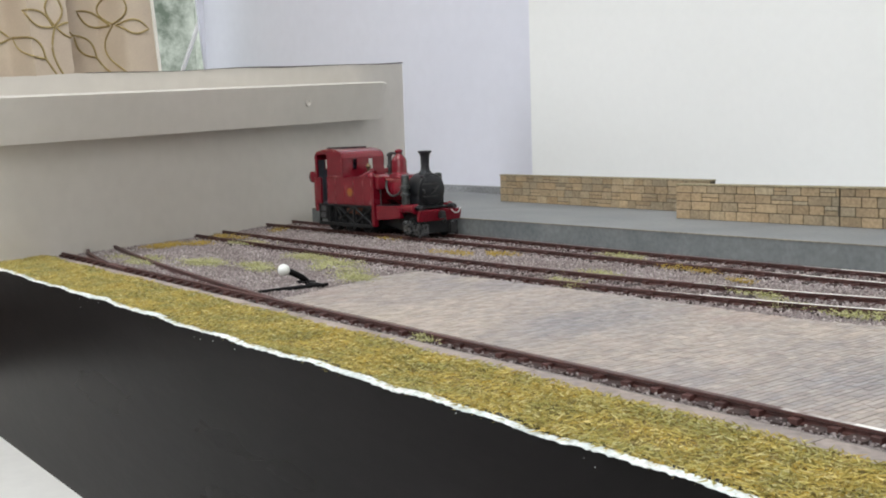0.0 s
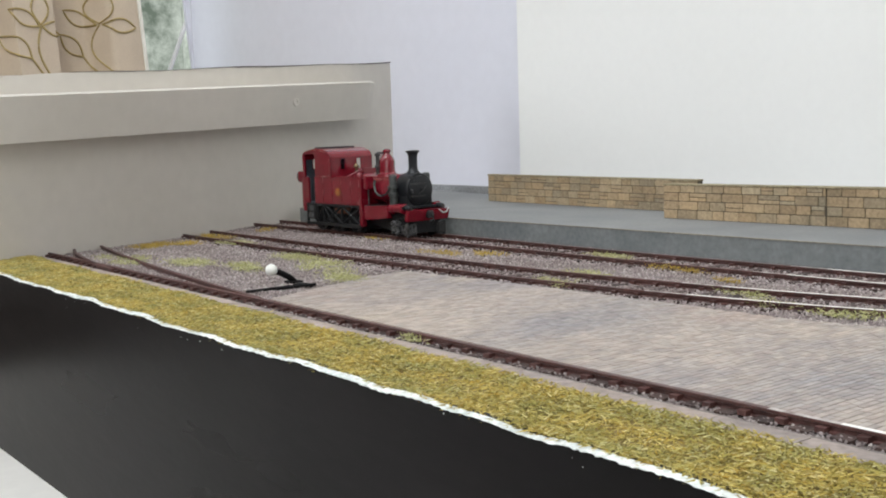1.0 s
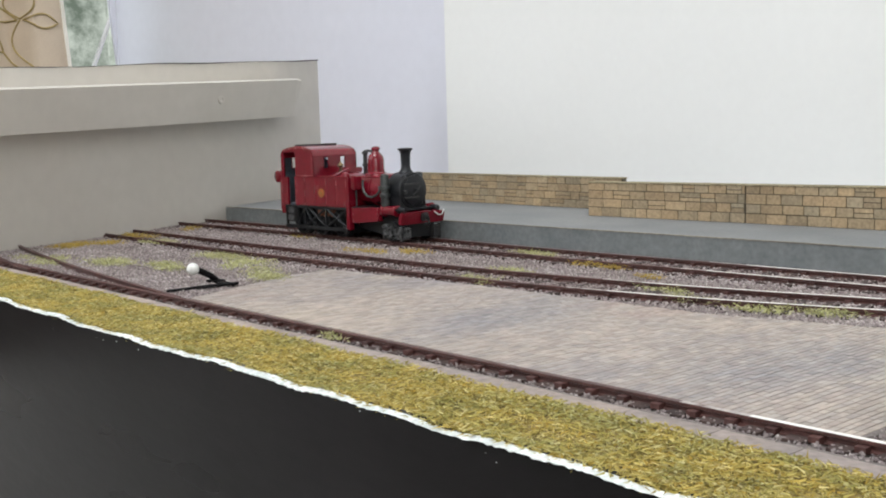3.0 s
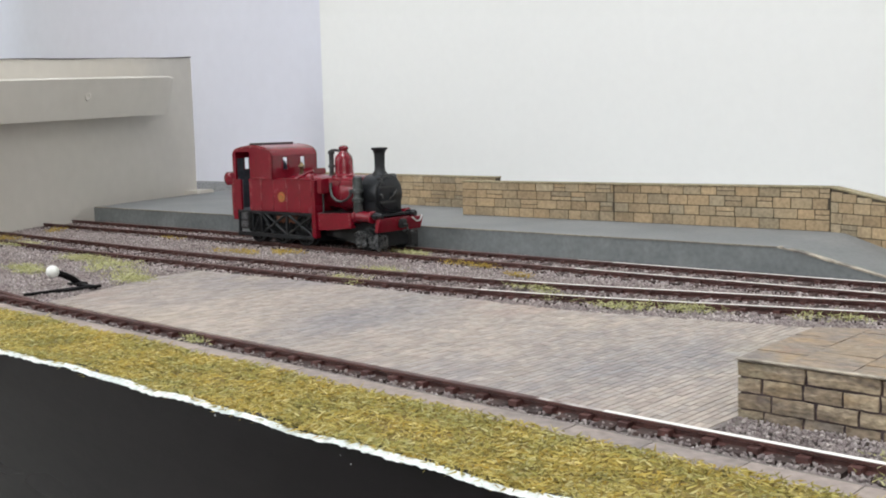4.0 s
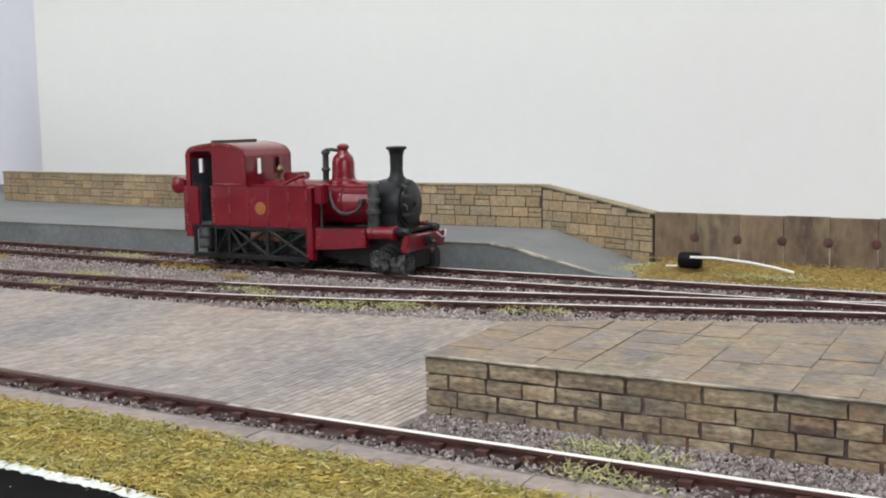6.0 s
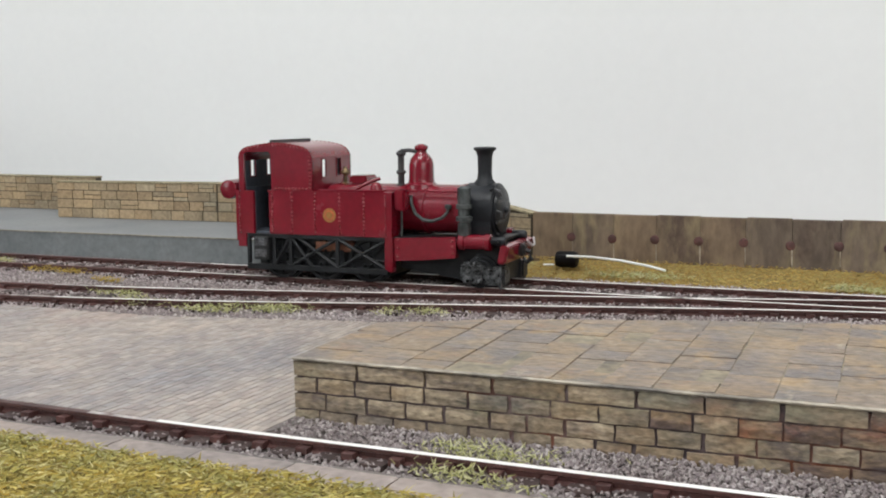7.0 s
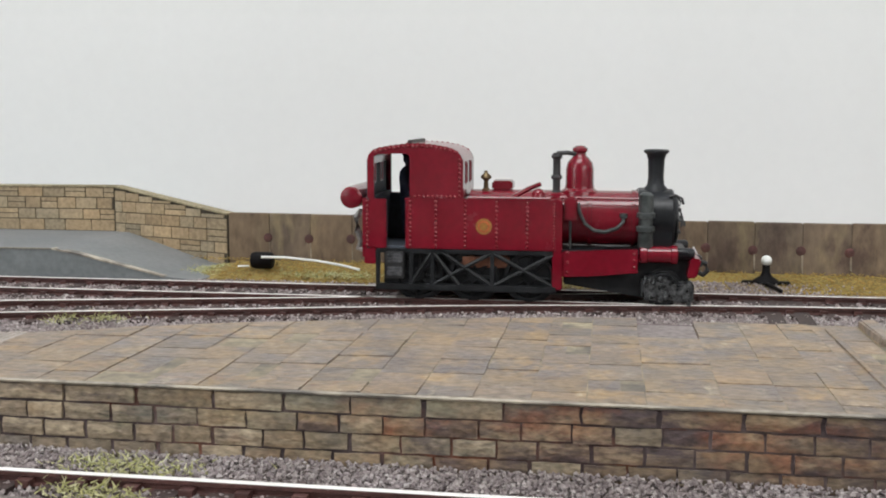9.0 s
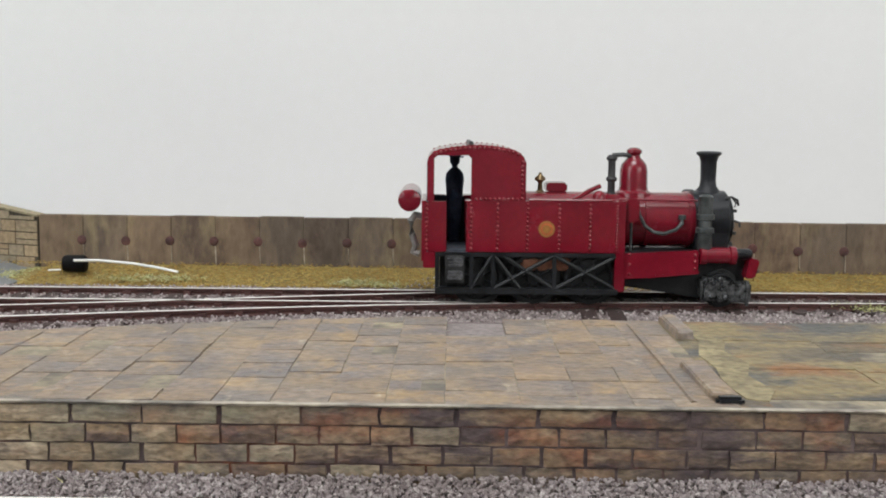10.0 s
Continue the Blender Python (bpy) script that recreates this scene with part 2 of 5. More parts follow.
# Darker than M_STONE and rustier; used towards the dock's right end.
M_STAINED = surface("darker_rusty_stone", (0.088, 0.071, 0.060), (0.246, 0.164, 0.091), 0.65, 150, 1100, 0.6, 0.0003, vary=0.14, grain=0.5, spread=0.6, stretch=(0.8, 1, 1.6), mid=(0.167, 0.121, 0.081), tints=((0.172, 0.151, 0.139), (0.246, 0.169, 0.096), (0.246, 0.121, 0.073), (0.197, 0.176, 0.139)), tint=0.24, shift=False, stains=(((0.068, 0.048, 0.056), 120, (0.6, 1, 2.0), 0.46, 0.61, 0.85), ((0.345, 0.260, 0.164), 160, (0.5, 1, 2.2), 0.52, 0.64, 0.75), ((0.246, 0.073, 0.031), 95, (0.8, 1, 1.3), 0.53, 0.68, 0.6)))
M_STRIP = surface("pale_yellow_mortar", (0.17, 0.14, 0.085), (0.36, 0.30, 0.17), 0.8, 260, 800, 0.7, 0.0004, grain=0.4, spread=0.5)
M_MORTAR = surface("purple_brown_mortar", (0.085, 0.062, 0.068), (0.16, 0.118, 0.11), 0.9, 100, 900, stains=(((0.22, 0.07, 0.03), 70, (1, 1, 1), 0.52, 0.64, 0.75), ((0.05, 0.036, 0.042), 60, (1, 1, 1), 0.5, 0.62, 0.8)))
M_ASHLAR = surface("honey_ashlar", (0.20, 0.16, 0.105), (0.44, 0.33, 0.20), 0.75, 48, 900, 0.4, vary=0.2, grain=0.3, spread=0.55, mid=(0.34, 0.265, 0.17), tints=((0.26, 0.225, 0.155), (0.44, 0.31, 0.17), (0.37, 0.24, 0.12), (0.35, 0.31, 0.22)), tint=0.4, shift=False)
M_PAPERJOINT = surface("grey_brown_pointing", (0.07, 0.058, 0.042), (0.12, 0.10, 0.075), 0.9, 120, 900)
M_COPING = surface("olive_coping", (0.27, 0.225, 0.13), (0.36, 0.31, 0.2), 0.8, 100, 900)
M_PLAT = surface("slate_grey_card", (0.170, 0.178, 0.183), (0.225, 0.230, 0.230), 0.75, 35, 700, 0.25, grain=0.12)
M_PLATFACE = surface("dark_grey_platform_face", (0.115, 0.13, 0.135), (0.21, 0.225, 0.225), 0.65, 70, 600, 0.3, grain=0.2, spread=0.8)
M_RAWCARD = surface("raw_card_edge", (0.16, 0.145, 0.12), (0.30, 0.27, 0.22), 0.85, 60, 800)
M_KERB = surface("grey_kerb", (0.25, 0.26, 0.275), (0.32, 0.33, 0.345), 0.8, 60, 700, 0.2)
M_PANEL = surface("brown_weathered_panel", (0.075, 0.048, 0.036), (0.225, 0.16, 0.105), 0.75, 110, 700, 0.5, 0.0004, vary=0.14, spread=0.6, stretch=(1, 1, 0.4), mid=(0.15, 0.105, 0.07), tints=((0.14, 0.12, 0.10), (0.25, 0.18, 0.105), (0.19, 0.13, 0.085)), tint=0.35, grain=0.3, shift=False, stains=(((0.06, 0.034, 0.03), 90, (1, 1, 0.6), 0.5, 0.63, 0.7), ((0.26, 0.205, 0.115), 110, (1.2, 1, 0.4), 0.52, 0.66, 0.65)))
M_BOLT = surface("rust_red_bolt", (0.065, 0.03, 0.028), (0.125, 0.05, 0.043), 0.75, 300, 1500)
M_DRIP = surface("pale_lime_drip", (0.20, 0.155, 0.11), (0.42, 0.36, 0.28), 0.85, 300, 900)
M_RED = surface("crimson_enamel", (0.150, 0.0038, 0.0128), (0.192, 0.006, 0.0175), 0.23, 90, 700, 0.2, 0.00012, grain=0.16, coat=0.4, local=True, spec=0.38)
# Lighter red than the tanks stands in for highlights on the rivet heads.
M_RIVET = surface("highlight_crimson_rivet", (0.19, 0.009, 0.017), (0.27, 0.03, 0.04), 0.26, 300, 1500, 0, grain=0.15, coat=0.5, local=True)
M_SMOKE = surface("satin_black_paint", (0.009, 0.010, 0.012), (0.020, 0.022, 0.026), 0.36, 150, 1100, 0.3, grain=0.3, local=True, spec=0.32)
M_FRAMES = surface("black_frame_paint", (0.007, 0.008, 0.009), (0.018, 0.019, 0.021), 0.4, 200, 1100, 0.3, grain=0.3, local=True, spec=0.3)
M_SOOT = surface("sooty_black_metal", (0.012, 0.012, 0.013), (0.042, 0.042, 0.043), 0.45, 260, 1200, 0.5, grain=0.4, local=True)
M_INSIDE = surface("dark_blue_grey_cab_lining", (0.035, 0.045, 0.06), (0.06, 0.07, 0.09), 0.7, 100, 800, local=True)
M_GUN = surface("dark_bare_metal", (0.035, 0.042, 0.042), (0.10, 0.11, 0.108), 0.38, 320, 1200, 0.6, metal=0.3, grain=0.4, local=True)
# Pale mottles in the colour stand in for glints on the bare metal.
M_CAST = surface("bare_metal_painted_glints", (0.014, 0.015, 0.016), (0.17, 0.175, 0.18), 0.3, 800, 2200, 0.8, metal=0.6, grain=0.5, spread=0.45, local=True)
M_WORNSTEP = surface("worn_grey_step_metal", (0.03, 0.032, 0.034), (0.17, 0.17, 0.18), 0.45, 500, 1600, 0.5, metal=0.2, grain=0.4, local=True)
M_PALEHOOK = surface("pale_grey_bare_metal", (0.20, 0.19, 0.18), (0.42, 0.40, 0.38), 0.4, 200, 1100, 0.3, metal=0.3, local=True)
M_HOSE = surface("pale_hose_rubber", (0.40, 0.40, 0.40), (0.52, 0.52, 0.52), 0.6, 200, 900, local=True)
M_BRASS = surface("dull_brass", (0.15, 0.105, 0.055), (0.24, 0.175, 0.09), 0.4, 200, 900, 0.1, metal=0.8, local=True)
M_GOLDLEAF = surface("gold_paint", (0.28, 0.12, 0.025), (0.37, 0.18, 0.04), 0.5, 300, 1200, 0.1, local=True)
M_ORANGE = surface("orange_red_paint", (0.45, 0.10, 0.03), (0.5, 0.13, 0.04), 0.5, 300, 1200, 0.1, local=True)
M_COPPER = surface("copper_brown_motor", (0.22, 0.09, 0.05), (0.3, 0.13, 0.08), 0.4, 200, 900, 0.2, metal=0.4, local=True)
M_CLOTH = surface("dark_blue_cloth", (0.04, 0.06, 0.11), (0.09, 0.12, 0.20), 0.85, 250, 1500, local=True)
M_WHITE = surface("white_ball_paint", (0.78, 0.8, 0.76), (0.84, 0.85, 0.82), 0.35, 200, 900, 0.05, grain=0.04, local=True)
M_CURTAIN = surface("cream_curtain_cloth", (0.56, 0.46, 0.35), (0.64, 0.54, 0.42), 0.9, 20, 900, 0.2, 0.0003, grain=0.06)
M_THREAD = surface("olive_gold_embroidery", (0.34, 0.25, 0.09), (0.44, 0.34, 0.14), 0.7, 200, 900)
M_LINING = surface("white_curtain_lining", (0.80, 0.78, 0.70), (0.86, 0.84, 0.76), 0.9, 40, 900, 0.1, 0.0003, grain=0.04)
M_FRAME = surface("white_window_plastic", (0.76, 0.77, 0.78), (0.8, 0.81, 0.82), 0.35, 20, 300, 0.05, grain=0.02)


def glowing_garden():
    # The foliage colour is emitted, standing in for daylight on the garden.
    m = bpy.data.materials.new("self_lit_garden_distance")
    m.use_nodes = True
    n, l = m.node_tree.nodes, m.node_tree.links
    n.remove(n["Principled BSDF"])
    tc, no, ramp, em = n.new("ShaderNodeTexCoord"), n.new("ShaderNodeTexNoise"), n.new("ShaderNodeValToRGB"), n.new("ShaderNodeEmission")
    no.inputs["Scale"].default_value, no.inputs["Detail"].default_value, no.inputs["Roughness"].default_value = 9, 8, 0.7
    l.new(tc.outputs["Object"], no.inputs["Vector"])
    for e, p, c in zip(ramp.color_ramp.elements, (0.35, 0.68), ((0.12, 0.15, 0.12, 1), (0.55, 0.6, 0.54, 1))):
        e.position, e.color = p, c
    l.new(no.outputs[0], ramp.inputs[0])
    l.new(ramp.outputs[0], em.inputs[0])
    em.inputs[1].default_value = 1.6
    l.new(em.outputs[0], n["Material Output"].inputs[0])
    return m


M_GARDEN = glowing_garden()
M_GLASS = bpy.data.materials.new("window_glass")
M_GLASS.use_nodes = True
g = M_GLASS.node_tree.nodes["Principled BSDF"]
g.inputs["Transmission Weight"].default_value, g.inputs["Roughness"].default_value, g.inputs["IOR"].default_value = 1.0, 0.0, 1.02

# ---- building helpers: all shapes are written in millimetres ----


def part(name, bm, material, parent=None, label="", smooth=False):
    bmesh.ops.scale(bm, vec=(MM, MM, MM), verts=bm.verts)
    bmesh.ops.recalc_face_normals(bm, faces=bm.faces)
    me = bpy.data.meshes.new(name)
    bm.to_mesh(me)
    bm.free()
    for m in material if isinstance(material, (list, tuple)) else (material,):
        me.materials.append(m)
    if smooth:
        me.shade_smooth()
        me.set_sharp_from_angle(angle=radians(38))
    ob = new(name, me)
    ob.parent = parent
    if label:
        ob["label"] = label
    return ob


def box(bm, x0, x1, y0, y1, z0, z1, bevel=0.0, m=None):
    vs = bmesh.ops.create_cube(bm, size=1)["verts"]
    for v in vs:
        v.co = Vector((x0 + (v.co.x + 0.5) * (x1 - x0), y0 + (v.co.y + 0.5) * (y1 - y0), z0 + (v.co.z + 0.5) * (z1 - z0)))
    if m is not None:
        bmesh.ops.transform(bm, matrix=m, verts=vs)
    if bevel:
        es = list({e for v in vs for e in v.link_edges})
        bmesh.ops.bevel(bm, geom=es, offset=bevel, segments=2, affect="EDGES", clamp_overlap=True)


def prism(bm, pts, axis, a, b, bevel=0.0):
    """A closed outline in the plane across axis, drawn out from a to b."""
    def at(p, d):
        return {"x": (d, p[0], p[1]), "y": (p[0], d, p[1]), "z": (p[0], p[1], d)}[axis]
    lo = [bm.verts.new(at(p, a)) for p in pts]
    hi = [bm.verts.new(at(p, b)) for p in pts]
    faces = [bm.faces.new(lo), bm.faces.new(hi[::-1])]
    for i in range(len(pts)):
        j = (i + 1) % len(pts)
        faces.append(bm.faces.new((lo[j], lo[i], hi[i], hi[j])))
    if bevel:
        es = list({e for f in faces for e in f.edges})
        bmesh.ops.bevel(bm, geom=es, offset=bevel, segments=2, affect="EDGES", clamp_overlap=True)


def lathe(bm, profile, centre, axis="z", n=28):
    """Rings of (radius, height) turned about an axis through centre."""
    rings = []
    for r, h in profile:
        ring = []
        for i in range(n):
            a = 2 * math.pi * i / n
            u, v = r * math.cos(a), r * math.sin(a)
            p = {"z": (u, v, h), "x": (h, u, v), "y": (u, h, v)}[axis]
            ring.append(bm.verts.new(Vector(centre) + Vector(p)))
        rings.append(ring)
    for a, b in zip(rings, rings[1:]):
        for i in range(n):
            bm.faces.new((a[i], a[(i + 1) % n], b[(i + 1) % n], b[i]))
    bm.faces.new(rings[0][::-1])
    bm.faces.new(rings[-1])


def tube(bm, pts, r, n=8):
    """A round bar along a line of points."""
    pts = [Vector(p) for p in pts]
    rings = []
    for i, p in enumerate(pts):
        d = (pts[min(i + 1, len(pts) - 1)] - pts[max(i - 1, 0)]).normalized()
        q = d.to_track_quat("Z", "Y")
        rings.append([bm.verts.new(p + q @ Vector((r * math.cos(2 * math.pi * k / n), r * math.sin(2 * math.pi * k / n), 0))) for k in range(n)])
    for a, b in zip(rings, rings[1:]):
        for i in range(n):
            bm.faces.new((a[i], a[(i + 1) % n], b[(i + 1) % n], b[i]))
    bm.faces.new(rings[0][::-1])
    bm.faces.new(rings[-1])


def thing(name, label, category, group="", kind="", m=None):
    ob = new(name)
    ob.empty_display_size = 0.005
    if m is not None:
        ob.matrix_basis = m
    return tagged(ob, label, category, group, kind)


UNIT = {}


def piece(name, material, parent, x0, x1, y0, y1, z0, z1, turn=0.0):
    """A block with worn edges on a shared mesh, set by its extent in mm."""
    if material.name not in UNIT:
        bm = bmesh.new()
        box(bm, -0.5, 0.5, -0.5, 0.5, -0.5, 0.5)
        bmesh.ops.bevel(bm, geom=list(bm.edges), offset=0.022, segments=1, affect="EDGES")
        me = bpy.data.meshes.new(name)
        bm.to_mesh(me)
        bm.free()
        me.materials.append(material)
        UNIT[material.name] = me
    ob = new(name, UNIT[material.name])
    ob.parent = parent
    ob.matrix_basis = Matrix.LocRotScale(Vector(((x0 + x1) / 2, (y0 + y1) / 2, (z0 + z1) / 2)) * MM, Euler((0, 0, radians(turn))), Vector((x1 - x0, y1 - y0, z1 - z0)) * MM)
    return ob


ROUGH = {}


def rough_block(name, material, parent, x0, x1, y0, y1, z0, z1, pick):
    """A hand-cut stone with an uneven outline and face, from a few shared meshes, set by its extent in mm."""
    key = (material.name, pick % 9)
    if key not in ROUGH:
        r = random.Random(500 + pick % 9)
        cols, lines = 4, 2
        grid = []
        for j in range(lines + 1):
            line = []
            for i in range(cols + 1):
                edge_x, edge_z = i in (0, cols), j in (0, lines)
                u = i / cols - 0.5 + (r.uniform(-0.015, 0.015) if edge_x else r.uniform(-0.05, 0.05))
                v = j / lines - 0.5 + (r.uniform(-0.05, 0.03) if edge_z else r.uniform(-0.15, 0.15))
                line.append((u, -0.5 + (r.uniform(0.04, 0.1) if edge_x or edge_z else r.uniform(-0.05, 0.04)), v))
            grid.append(line)
        me = bpy.data.meshes.new(name)
        wide = cols + 1
        vs = [p for line in grid for p in line]
        rim = [i for i in range(wide)] + [j * wide + cols for j in range(1, lines + 1)] + [lines * wide + i for i in range(cols - 1, -1, -1)] + [j * wide for j in range(lines - 1, 0, -1)]
        fs = [(j * wide + i, j * wide + i + 1, (j + 1) * wide + i + 1, (j + 1) * wide + i) for j in range(lines) for i in range(cols)]
        first = len(vs)
        vs += [(vs[k][0], 0.5, vs[k][2]) for k in rim]
        fs += [(rim[k], first + k, first + (k + 1) % len(rim), rim[(k + 1) % len(rim)]) for k in range(len(rim))]
        me.from_pydata(vs, [], fs)
        me.materials.append(material)
        ROUGH[key] = me
    ob = new(name, ROUGH[key])
    ob.parent = parent
    ob.matrix_basis = Matrix.LocRotScale(Vector(((x0 + x1) / 2, (y0 + y1) / 2, (z0 + z1) / 2)) * MM, None, Vector((x1 - x0, y1 - y0, z1 - z0)) * MM)
    return ob


def lerp(rows, x):
    """Value at x of a broken line of (x, value)."""
    return float(np.interp(x, [r[0] for r in rows], [r[1] for r in rows]))

# ---- room ----


def slab(name, x0, x1, y0, y1, z0, z1, material, label, category):
    bm = bmesh.new()
    box(bm, x0, x1, y0, y1, z0, z1)
    return tagged(part(name, bm, material), label, category, kind="structure")


slab("wall_back", -825, 3100, 478, 600, -1000, 1400, M_WALL, "smooth lavender-white painted room wall", "wall")
slab("wall_front", -885, 3100, -3100, -3000, -1000, 1400, M_ROOM, "plain cream painted room wall", "wall")
slab("wall_right", 3000, 3100, -3000, 478, -1000, 1400, M_ROOM, "plain cream painted room wall beside the table", "wall")
slab("floor", -885, 3100, -3100, 600, -1050, -1000, M_CARPET, "brown carpeted room floor", "floor")
slab("ceiling", -885, 3100, -3100, 600, 1400, 1450, M_CEIL, "white painted ceiling", "ceiling")
WX0, WX1 = -885, -825
bm = bmesh.new()
for y0, y1, z0, z1 in ((-3000, -1150, -60, 1400), (-1150, 478, 1150, 1400)):
    box(bm, WX0, WX1, y0, y1, z0, z1)
prism(bm, [(477.9, 88), (477.9, 1150), (450, 1150), (450, 420), (471.7, 163.6)], "x", -829, WX1)
tagged(part("wall_window", bm, M_WALL), "lavender-white painted wall with a wide window opening", "wall", kind="structure")

# Unseen wall, coloured dark so the black fascia reflects less at its left end.
slab("wall_below_window", WX0, WX1, -3000, 478, -1000, -60, M_DARKENED_WALL, "unseen wall below the window, coloured dark to dim the fascia reflection", "wall")
win = thing("window_1", "white framed window looking out on grey-green foliage", "window", kind="structure")
for y0, y1, z0, z1 in ((-1150, 478, -60, -20), (-1150, 478, 1110, 1150), (-1150, -1110, -20, 1110), (-340, -300, -20, 1110)):
    bm = bmesh.new()
    box(bm, -858, -830, y0, y1, z0, z1, 3)
    part("window_frame", bm, M_FRAME, win)
for y0, y1 in ((-1110, -340), (-300, 478)):
    bm = bmesh.new()
    box(bm, -846, -842, y0, y1, -20, 1110)
    part("pane", bm, M_GLASS, win).visible_shadow = False
bm = bmesh.new()
tube(bm, [(-831, 479, 153), (-831, 436, 52)], 2.0)
part("stay_bar", bm, M_FRAME, win, "slim white window stay")

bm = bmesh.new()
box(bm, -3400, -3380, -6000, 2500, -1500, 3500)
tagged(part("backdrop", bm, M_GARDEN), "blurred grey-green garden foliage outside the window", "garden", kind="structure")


def curtain(y0, y1, z0, z1, phase):
    """Cream cloth in soft folds, hanging along the window wall, with embroidered sprigs."""
    ob = thing("curtain", "cream curtain with embroidered olive-gold leaf sprigs hanging in folds", "curtain", "window curtains")
    def fold(y):
        """A broad pleat that steps back at its edge, repeating along the rail."""
        u = (y + phase) % 74.0
        rise = min(max(u / 12.0, 0), 1) - min(max((u - 42) / 3.0, 0), 1)
        return -801 + 26 * rise * rise * (3 - 2 * abs(rise)) + 4 * math.sin(u / 37.0 * math.pi) + 2.5 * math.sin(y / 9.0)
    def lean(y, z):
        return y - 0.07 * (z - 99)
    bm = bmesh.new()
    ys = np.linspace(y0, y1, 240)
    zs = np.linspace(z0, z1, 8)
    for side in (0, 2.0):
        grid = [[bm.verts.new((fold(y) - side, lean(y, z), z)) for z in zs] for y in ys]
        for a, b in zip(grid, grid[1:]):
            for k in range(len(zs) - 1):
                bm.faces.new((a[k], b[k], b[k + 1], a[k + 1]))
    part("cloth", bm, M_CURTAIN, ob, smooth=True)
    bm = bmesh.new()
    x = fold(y1)
    prism(bm, [(lean(y1, z0), z0), (lean(y1, z0) + 3.0, z0), (lean(y1, z1) + 3.0, z1), (lean(y1, z1), z1)], "x", x - 5, x + 1, 0.4)
    part("lining_hem", bm, M_LINING, ob, "turned white lining along the edge")
    for k in range(12):
        yc, zc = y1 - 27 - 50 * (k // 4), 60 + 75 * (k % 4) - 4 * (k // 4)
        bm = bmesh.new()
        def on(u, v):
            y = yc + u
            return (fold(y) + 0.5, lean(y, zc + v), zc + v)
        tube(bm, [on(-5.5 * math.sin(t / 12 * math.pi) + 0.3 * t, -3.2 * t) for t in range(13)], 0.75, 5)
        tube(bm, [on(-10 + 0.9 * t, -24 - 1.5 * t) for t in range(10)], 0.75, 5)
        for a, ln, wd, ox, oz in ((-0.15, 22, 5.5, 1, 0), (1.5, 25, 6.5, 0, 1), (2.62, 24, 5.5, -1, 0), (2.35, 24, 6, -10, -24)):
            pts = []
            for i in range(21):
                q = i / 20
                u = ln * (q if q <= 0.5 else 1 - q) * 2
                w = wd * math.sin(math.pi * u / ln) * (1 if q <= 0.5 else -1)
                pts.append(on(ox + u * math.cos(a) - w * math.sin(a), oz + u * math.sin(a) + w * math.cos(a)))
            tube(bm, pts, 0.75, 5)
        part("leaf_sprig", bm, M_THREAD, ob, "embroidered leaf sprig")
    return ob


curtain(-40, 410.5, -40, 420, 67)

# ---- table and baseboard ----
bm = bmesh.new()
box(bm, -450, 700, -420, 470, -90, -60, 2)
table = thing("table", "white painted table top under the model railway", "table")
part("tabletop", bm, M_TABLE, table)
for x in (-415, 640):
    for y in (-370, 420):
        bm = bmesh.new()
        box(bm, x - 22, x + 22, y - 22, y + 22, -1000, -90, 3)
        part("leg", bm, M_TABLE, table)

bm = bmesh.new()
prism(bm, [(-330, 163.5), (660, 163.5), (660, 472), (-466, 472)], "z", -60, 0)
tagged(part("ground", bm, M_EARTH), "grey-brown painted baseboard of the model railway", "baseboard", kind="structure")
bm = bmesh.new()
rnd = random.Random(3)


def worn_edge(x):
    """Height of the hand-cut edge where the black paint ends."""
    return 2.1 + 0.20 * math.sin(x / 6.1 + 0.8 * math.sin(x / 31.0)) + 0.13 * math.sin(x / 2.9 + 1.0) + 0.12 * math.sin(x / 19.0)


xs = np.arange(-420, 661, 1.5)
tops = [worn_edge(x) - 0.16 + rnd.uniform(-0.05, 0.05) for x in xs]
front = [[bm.verts.new((x, 160.2, -60)), bm.verts.new((x, 160.2, t)), bm.verts.new((x, 163.2, t)), bm.verts.new((x, 163.2, -60))] for x, t in zip(xs, tops)]
for a, b in zip(front, front[1:]):
    for k in range(4):
        bm.faces.new((a[k], b[k], b[(k + 1) % 4], a[(k + 1) % 4]))
tagged(part("fascia", bm, M_FASCIA), "satin black painted front fascia board with small nicks", "fascia", kind="structure")
bm = bmesh.new()
xs = np.arange(-420, 661, 0.7)
jag = [rnd.uniform(0, 1) for _ in xs]
low = [worn_edge(x) - 0.25 - 0.25 * j * j for x, j in zip(xs, jag)]
wide = [max(0.1, 0.24 + 0.18 * math.sin(x / 11.0) * math.sin(x / 27.0 + 1)) for x in xs]
strip = [[bm.verts.new((x, 160.35, z)), bm.verts.new((x, 159.85 - 0.12 * j, z + 0.22)), bm.verts.new((x, 159.9 - 0.1 * j, z + w + 0.2 * j)), bm.verts.new((x, 161.0 + 0.4 * j, z + w + 0.25 + 0.2 * j)), bm.verts.new((x, 162, 1.0))] for x, z, j, w in zip(xs, low, jag, wide)]
for a, b in zip(strip, strip[1:]):
    for k in range(5):
        bm.faces.new((a[k], b[k], b[(k + 1) % 5], a[(k + 1) % 5]))
tagged(part("trim", bm, M_CHIP), "chipped white edge between grass and black fascia", "edge strip", kind="structure")
bm = bmesh.new()
for _ in range(20):
    x, z = rnd.uniform(-330, 60), 1.2 - rnd.uniform(0, 2.3) ** 2
    r = rnd.uniform(0.05, 0.14)
    bmesh.ops.create_icosphere(bm, subdivisions=1, radius=r, matrix=Matrix.Translation((x, 160.1, z)))
